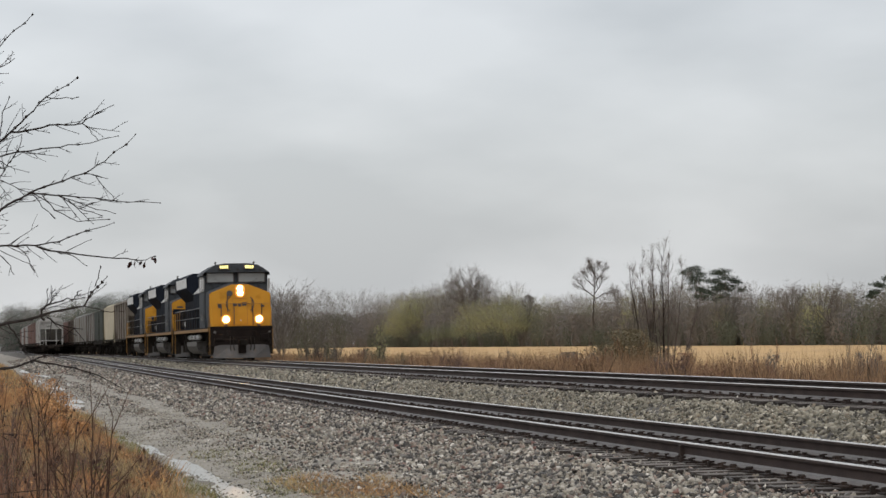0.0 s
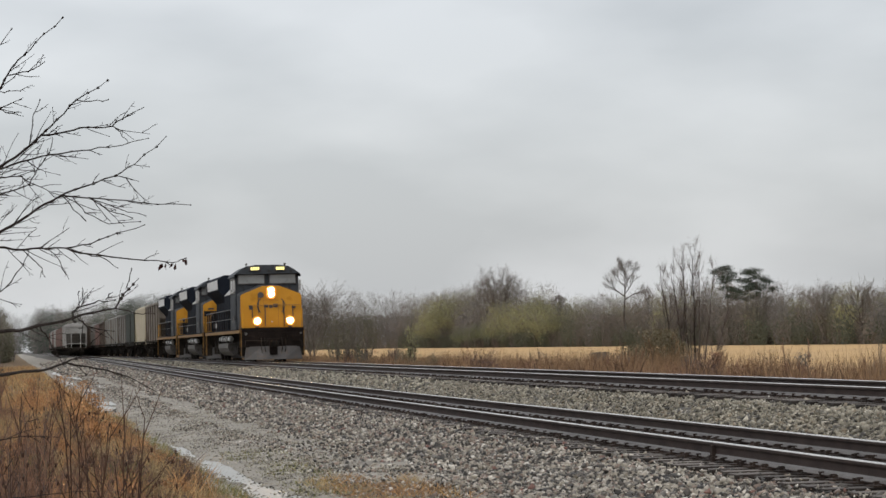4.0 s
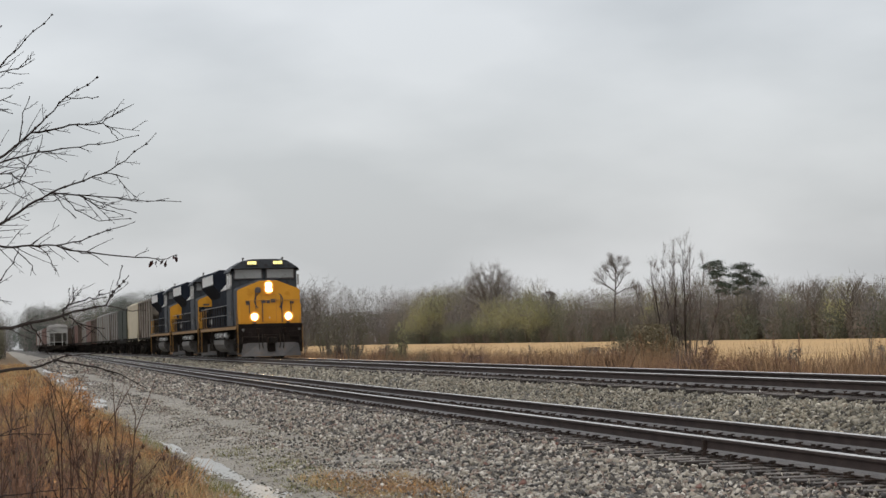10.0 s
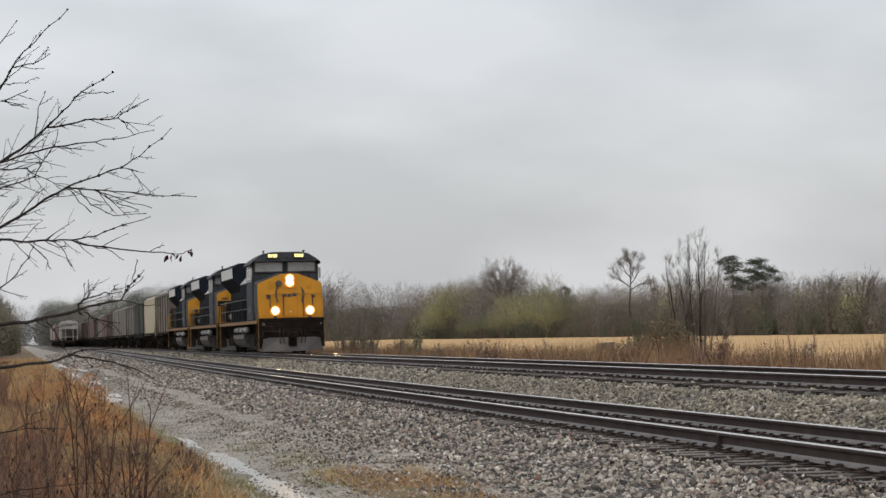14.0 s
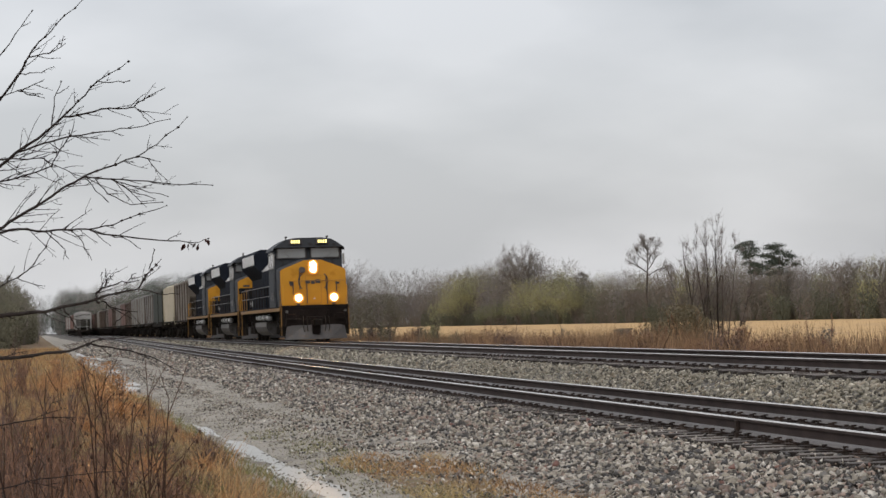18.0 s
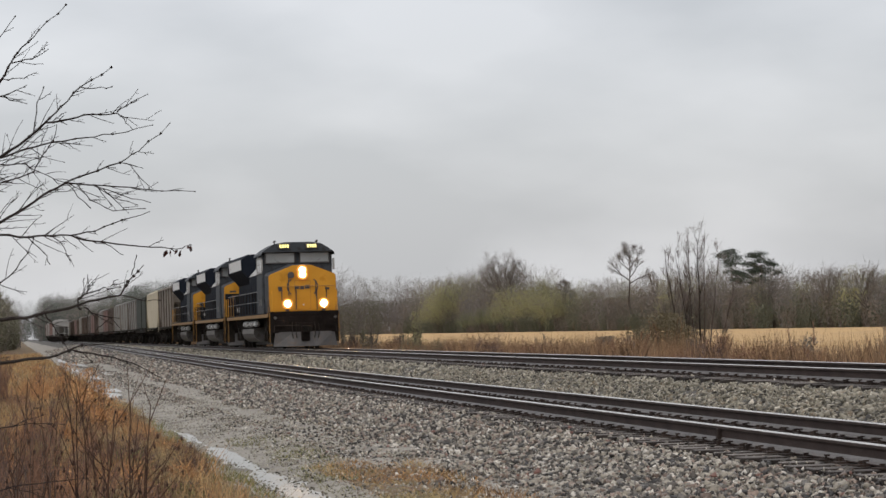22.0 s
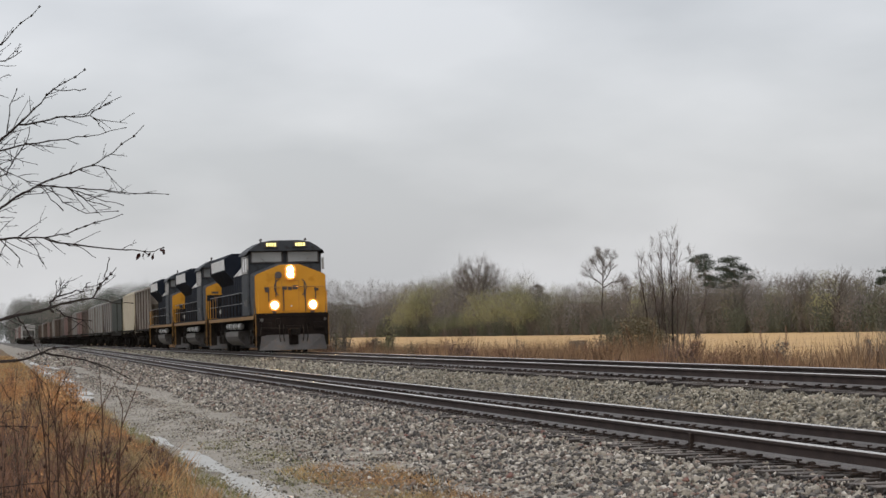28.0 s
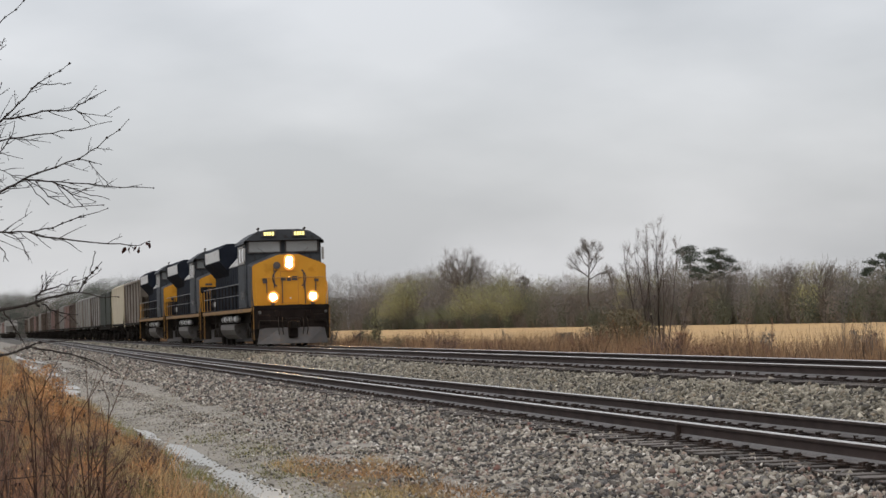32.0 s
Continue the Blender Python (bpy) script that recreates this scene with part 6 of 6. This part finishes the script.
def leafy_mound(at, wide, high, mat, label, seed, grain=1.0):
    """A low soft mound of dead leaves and fine stems, with a ragged outline."""
    g = np.random.default_rng(seed)
    n = 1500
    a, r, up = g.uniform(0, math.tau, n), np.sqrt(g.uniform(0, 1, n)), g.beta(1.3, 1.6, n)
    k = wide * r * (1 - 0.65 * up)
    c = np.stack([k * np.cos(a), k * np.sin(a), high * up * g.uniform(0.6, 1.15, n)], 1)
    base = thing("leafy_bush", pose(*at), label, "bush", "dead leafy bushes beside the path" if grain == 1.0 else "dead bushes on the far bank")
    tri = [flakes(c, g.uniform(0.007, 0.019, n) * grain, g)]
    tip = c + (np.stack([np.cos(a) * 0.7, np.sin(a) * 0.7, np.ones(n)], 1) + g.normal(size=(n, 3)) * 0.6) * (high * g.uniform(0.06, 0.3, n))[:, None]
    tri.append(slivers(c, tip, np.full(n, 0.0032 * grain), g))
    tagged(tri_soup("foliage", np.concatenate(tri), M[mat]), kind="stuff").parent = base
    wood = Wood()
    for i in range(7):
        q = a[i]
        wood.limb([(0, 0, -0.05), (0.2 * wide * math.cos(q), 0.2 * wide * math.sin(q), high * 0.5), (0.5 * wide * math.cos(q), 0.5 * wide * math.sin(q), high * g.uniform(0.9, 1.35))], 0.006, 0.0018, 4)
    tagged(wood.done("branching", M["stalk"], base), kind="stuff")


heap = random.Random(515)
TINTS = (("rustleaf", "mound of orange dead leaves in the dry grass"), ("redtwig", "red-brown leafless tangle in the dry grass"), ("tanleaf", "pale tan tuft of dead grass and leaves"),
         ("darktwig", "dark purple-brown tangle in the dry grass"), ("rustleaf", "mound of orange dead leaves in the dry grass"), ("green", "small green tuft among dead grass"))
for i in range(110):
    y = heap.uniform(11.5, 34) if i < 86 else heap.uniform(34, 66)
    x = min(2.0 - heap.uniform(0, 0.5), y * heap.uniform(-0.012, 0.082))
    k = heap.choice((0, 0, 1, 2, 2, 3, 4, 5)) if y > 17 else heap.choice((1, 0, 0, 2, 2, 4))
    wide = heap.uniform(0.22, 0.48) * (1 if y < 34 else 1.5)
    leafy_mound((x, y, ground_z(x)), wide, heap.uniform(0.22, 0.50) * (0.6 if x > 1.3 else 1.0), TINTS[k][0], TINTS[k][1], 600 + i)

for i in range(30):
    y = heap.uniform(48, 128)
    x = heap.uniform(15.6, 18.5)
    leafy_mound((x, y, ground_z(x)), heap.uniform(0.5, 1.2), heap.uniform(0.7, 1.45), ("weed", "redtwig", "drybrush", "weed", "darktwig")[i % 5], "brown dead leafy bush among weeds on the bank", 720 + i, 2.4)


# ---- water on the path ----
def puddle(x, y, rx, ry, seed, z=None):
    bm = bmesh.new()
    ring = []
    for i in range(40):
        a = i * math.tau / 40
        k = 1 + 0.45 * noise.noise((math.cos(a) * 1.3, math.sin(a) * 1.3, seed)) + 0.22 * noise.noise((math.cos(a) * 4, math.sin(a) * 4, seed + 5))
        ring.append(bm.verts.new((rx * k * math.cos(a), ry * k * math.sin(a), 0)))
    c = bm.verts.new((0, 0, 0))
    for i in range(40):
        bm.faces.new((ring[i], ring[(i + 1) % 40], c))
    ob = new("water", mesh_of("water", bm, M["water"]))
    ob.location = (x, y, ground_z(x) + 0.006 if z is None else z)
    tagged(ob, "shallow rain puddle on the dirt path", "puddle", kind="structure")


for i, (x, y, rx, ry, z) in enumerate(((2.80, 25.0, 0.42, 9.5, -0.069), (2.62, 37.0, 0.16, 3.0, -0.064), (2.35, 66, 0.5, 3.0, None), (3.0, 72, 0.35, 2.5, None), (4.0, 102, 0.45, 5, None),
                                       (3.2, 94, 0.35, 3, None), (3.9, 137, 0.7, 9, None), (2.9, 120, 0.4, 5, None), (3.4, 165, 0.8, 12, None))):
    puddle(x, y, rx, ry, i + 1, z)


# ---- ballast stones, last ----
def stone_material(name, stops):
    m = bpy.data.materials.new(name)
    m.use_nodes = True
    nt = m.node_tree
    b = nt.nodes["Principled BSDF"]
    geo = nt.nodes.new("ShaderNodeNewGeometry")
    ramp = nt.nodes.new("ShaderNodeValToRGB")
    ramp.color_ramp.interpolation = "CONSTANT"
    el = ramp.color_ramp.elements
    while len(el) < len(stops):
        el.new(0.5)
    for e, (p, c) in zip(el, stops):
        e.position, e.color = p, (*c, 1)
    nt.links.new(geo.outputs["Random Per Island"], ramp.inputs[0])
    co = nt.nodes.new("ShaderNodeTexCoord")
    no = nt.nodes.new("ShaderNodeTexNoise")
    no.inputs["Scale"].default_value = 30
    nt.links.new(co.outputs["Object"], no.inputs["Vector"])
    patch = nt.nodes.new("ShaderNodeTexNoise")       # dust and damp over wider patches
    patch.inputs["Scale"].default_value, patch.inputs["Detail"].default_value = 0.9, 5
    nt.links.new(co.outputs["Object"], patch.inputs["Vector"])
    both = nt.nodes.new("ShaderNodeMath")
    both.operation = "MULTIPLY"
    nt.links.new(no.outputs["Fac"], both.inputs[0])
    nt.links.new(patch.outputs["Fac"], both.inputs[1])
    lift = nt.nodes.new("ShaderNodeMath")
    lift.operation = "MULTIPLY_ADD"
    lift.inputs[1].default_value, lift.inputs[2].default_value = 1.6, 0.42
    nt.links.new(both.outputs[0], lift.inputs[0])
    mix = nt.nodes.new("ShaderNodeMixRGB")
    mix.blend_type = "MULTIPLY"
    mix.inputs[0].default_value = 1.0
    nt.links.new(ramp.outputs[0], mix.inputs[1])
    nt.links.new(lift.outputs[0], mix.inputs[2])
    nt.links.new(mix.outputs[0], b.inputs["Base Color"])
    b.inputs["Roughness"].default_value = 0.55
    return m


STONES = stone_material("mixed_ballast", [(0.0, (0.026, 0.021, 0.017)), (0.22, (0.080, 0.068, 0.054)), (0.36, (0.18, 0.163, 0.140)), (0.44, (0.275, 0.240, 0.185)),
                        (0.56, (0.18, 0.128, 0.098)), (0.64, (0.35, 0.312, 0.248)), (0.76, (0.30, 0.222, 0.172)), (0.83, (0.46, 0.415, 0.345)), (0.93, (0.62, 0.575, 0.50)), (0.985, (0.20, 0.095, 0.07))])
TAN_STONES = stone_material("tan_ballast", [(0.0, (0.045, 0.037, 0.026)), (0.16, (0.12, 0.105, 0.075)), (0.32, (0.20, 0.178, 0.130)), (0.50, (0.285, 0.256, 0.190)),
                            (0.70, (0.24, 0.19, 0.128)), (0.78, (0.36, 0.325, 0.250)), (0.93, (0.53, 0.48, 0.385))])


def stones(x0, x1, y0, y1, per_m2, size, label, seed, sparse=0.0, sink=0.3, rut=False, lift=0.0, mat=None, patchy=0.0):
    g = np.random.default_rng(seed)
    n = int((x1 - x0) * (y1 - y0) * per_m2)
    x, y = g.uniform(x0, x1, n), g.uniform(y0, y1, n)
    if sparse:
        ok = g.uniform(0, 1, n) < ((x - x0) / (x1 - x0)) ** sparse
        x, y = x[ok], y[ok]
        n = len(x)
    if rut:
        wob = 0.16 * np.sin(y * 0.21) + 0.08 * np.sin(y * 0.67 + 1.0)
        worn = np.minimum(1.0, np.exp(-(np.abs(x - 4.5 - wob) / 0.40) ** 4) * np.clip((y - 14) / 30, 0.55, 1.2)) + np.exp(-((x - 2.75 - wob * 0.6) / 0.42) ** 2) * 0.97
        ok = g.uniform(0, 1, n) > worn
        x, y = x[ok], y[ok]
        n = len(x)
    if patchy:
        ok = np.array([noise.noise((a * 1.3, b * 0.45, seed)) for a, b in zip(x, y)]) > g.uniform(-patchy, patchy, n)
        x, y = x[ok], y[ok]
        n = len(x)
    s = size * (0.5 + 1.0 * g.uniform(0, 1, n) ** 1.6)
    if rut:
        s *= 0.45 + 0.55 * np.clip((x - 3.3) / 2.4, 0, 1)
    z = np.array([ground_z(a) + rise(a, b) for a, b in zip(x, y)]) + s * (g.uniform(0.0, 0.9, n) - sink) + lift
    cube = np.array([(-1, -1, -1), (1, -1, -1), (1, 1, -1), (-1, 1, -1), (-1, -1, 1), (1, -1, 1), (1, 1, 1), (-1, 1, 1)], float) * 0.62
    wedge = np.array([(-0.9, 0, 0), (0.9, 0, 0), (0, -0.9, 0), (0, 0.9, 0), (0, 0, -0.9), (0, 0, 0.9)], float)
    core = cube if y0 < 30 else wedge
    nv = len(core)
    v = core[None] * g.uniform(0.32, 1.45, (n, 1, 3)) + g.normal(size=(n, nv, 3)) * 0.24
    q = g.normal(size=(n, 4))
    q /= np.linalg.norm(q, axis=1, keepdims=True)
    w, a, b, c = q.T
    rot = np.stack([np.stack([1 - 2 * (b * b + c * c), 2 * (a * b - c * w), 2 * (a * c + b * w)], -1),
                    np.stack([2 * (a * b + c * w), 1 - 2 * (a * a + c * c), 2 * (b * c - a * w)], -1),
                    np.stack([2 * (a * c - b * w), 2 * (b * c + a * w), 1 - 2 * (a * a + b * b)], -1)], 1)
    v = np.einsum("nij,nkj->nki", rot, v) * s[:, None, None]
    v += np.stack([x, y, z], 1)[:, None, :]
    quads = np.array([(0, 3, 2, 1), (4, 5, 6, 7), (0, 1, 5, 4), (1, 2, 6, 5), (2, 3, 7, 6), (3, 0, 4, 7)])
    tris = np.array([(0, 2, 5), (2, 1, 5), (1, 3, 5), (3, 0, 5), (2, 0, 4), (1, 2, 4), (3, 1, 4), (0, 3, 4)])
    sides = quads if nv == 8 else tris
    f = (sides[None] + (np.arange(n) * nv)[:, None, None]).reshape(-1)
    me = bpy.data.meshes.new("ballast_stones")
    me.vertices.add(n * nv)
    me.vertices.foreach_set("co", v.astype(np.float32).reshape(-1))
    me.loops.add(len(f))
    me.loops.foreach_set("vertex_index", f.astype(np.int32))
    me.polygons.add(n * len(sides))
    me.polygons.foreach_set("loop_start", np.arange(0, len(f), sides.shape[1], dtype=np.int32))
    me.materials.append(mat or STONES)
    me.update(calc_edges=True)
    tagged(new("ballast_stones", me), label, "ballast", kind="stuff")


stones(3.1, 7.2, -14, 14, 60, 0.036, "grey crushed ballast stones beside the near track", 90, 0.55, rut=True)
stones(9.6, 11.15, -14, 22, 90, 0.04, "grey crushed ballast stones between the tracks", 89, mat=TAN_STONES)
stones(3.1, 7.06, 14, 30, 640, 0.0275, "grey crushed ballast stones beside the near track", 91, 0.55, rut=True)
stones(3.1, 7.06, 30, 62, 370, 0.0355, "grey crushed ballast stones beside the near track", 92, 0.55, rut=True)
stones(3.0, 7.2, 62, 140, 165, 0.050, "grey crushed ballast stones beside the near track", 93, 0.4, rut=True)
stones(7.2, 9.7, 14, 60, 200, 0.026, "grey ballast stones between the ties", 94, sink=0.5)
stones(6.95, 7.40, 14, 60, 75, 0.024, "loose ballast stones on the tie ends", 99, lift=0.035)
stones(9.6, 11.15, 22, 30, 760, 0.031, "tan crushed ballast stones between the tracks", 195, mat=TAN_STONES)
stones(9.6, 11.15, 30, 60, 700, 0.032, "tan crushed ballast stones between the tracks", 95, mat=TAN_STONES)
stones(9.6, 11.15, 60, 140, 200, 0.048, "tan crushed ballast stones between the tracks", 96, mat=TAN_STONES)
stones(3.2, 7.2, 140, 300, 26, 0.09, "grey crushed ballast stones beside the near track", 193)
stones(9.6, 11.15, 140, 300, 34, 0.09, "tan crushed ballast stones between the tracks", 196, mat=TAN_STONES)
stones(7.2, 9.7, 60, 200, 46, 0.05, "grey ballast stones between the ties", 194, sink=0.45)
stones(11.2, 13.7, 30, 200, 40, 0.045, "grey ballast stones between the ties", 198, sink=0.45)
stones(2.1, 5.3, 14, 30, 300, 0.0125, "scattered gravel on the dirt path", 97, patchy=0.9, mat=TAN_STONES)
stones(2.1, 5.3, 30, 60, 220, 0.0135, "scattered gravel on the dirt path", 197, patchy=0.9, mat=TAN_STONES)
stones(2.3, 5.2, 60, 110, 16, 0.018, "scattered gravel on the dirt path", 98)


def single_stones():
    """The stones of the shoulder that lie nearest, each by itself."""
    g = random.Random(404)
    shapes = []
    for k in range(10):
        bm = bmesh.new()
        bmesh.ops.create_cube(bm, size=1.24)
        sx, sy, sz = g.uniform(0.5, 1.25), g.uniform(0.5, 1.25), g.uniform(0.45, 1.1)
        for v in bm.verts:
            v.co = Vector((v.co.x * sx, v.co.y * sy, v.co.z * sz)) + Vector([g.gauss(0, 0.16) for _ in range(3)])
        shapes.append(mesh_of("stone", bm, SINGLE))
    for i in range(300):
        x, y = g.uniform(5.4, 7.1), g.uniform(20.5, 24.5)
        s = 0.027 * (0.55 + 0.95 * g.random() ** 1.6)
        share("stone", shapes[i % 10], GROUND, pose(x, y, ground_z(x) + s * g.uniform(0.3, 0.8), g.uniform(0, 360), g.uniform(0, 360), g.uniform(0, 360)) @ Matrix.Scale(s, 4))


SINGLE = material("single_ballast_stone", (0.07, 0.062, 0.052), (0.40, 0.37, 0.31), 4.0, 0.65, bump=0.2, grain=30, spread=0.3)
single_stones()


motions()
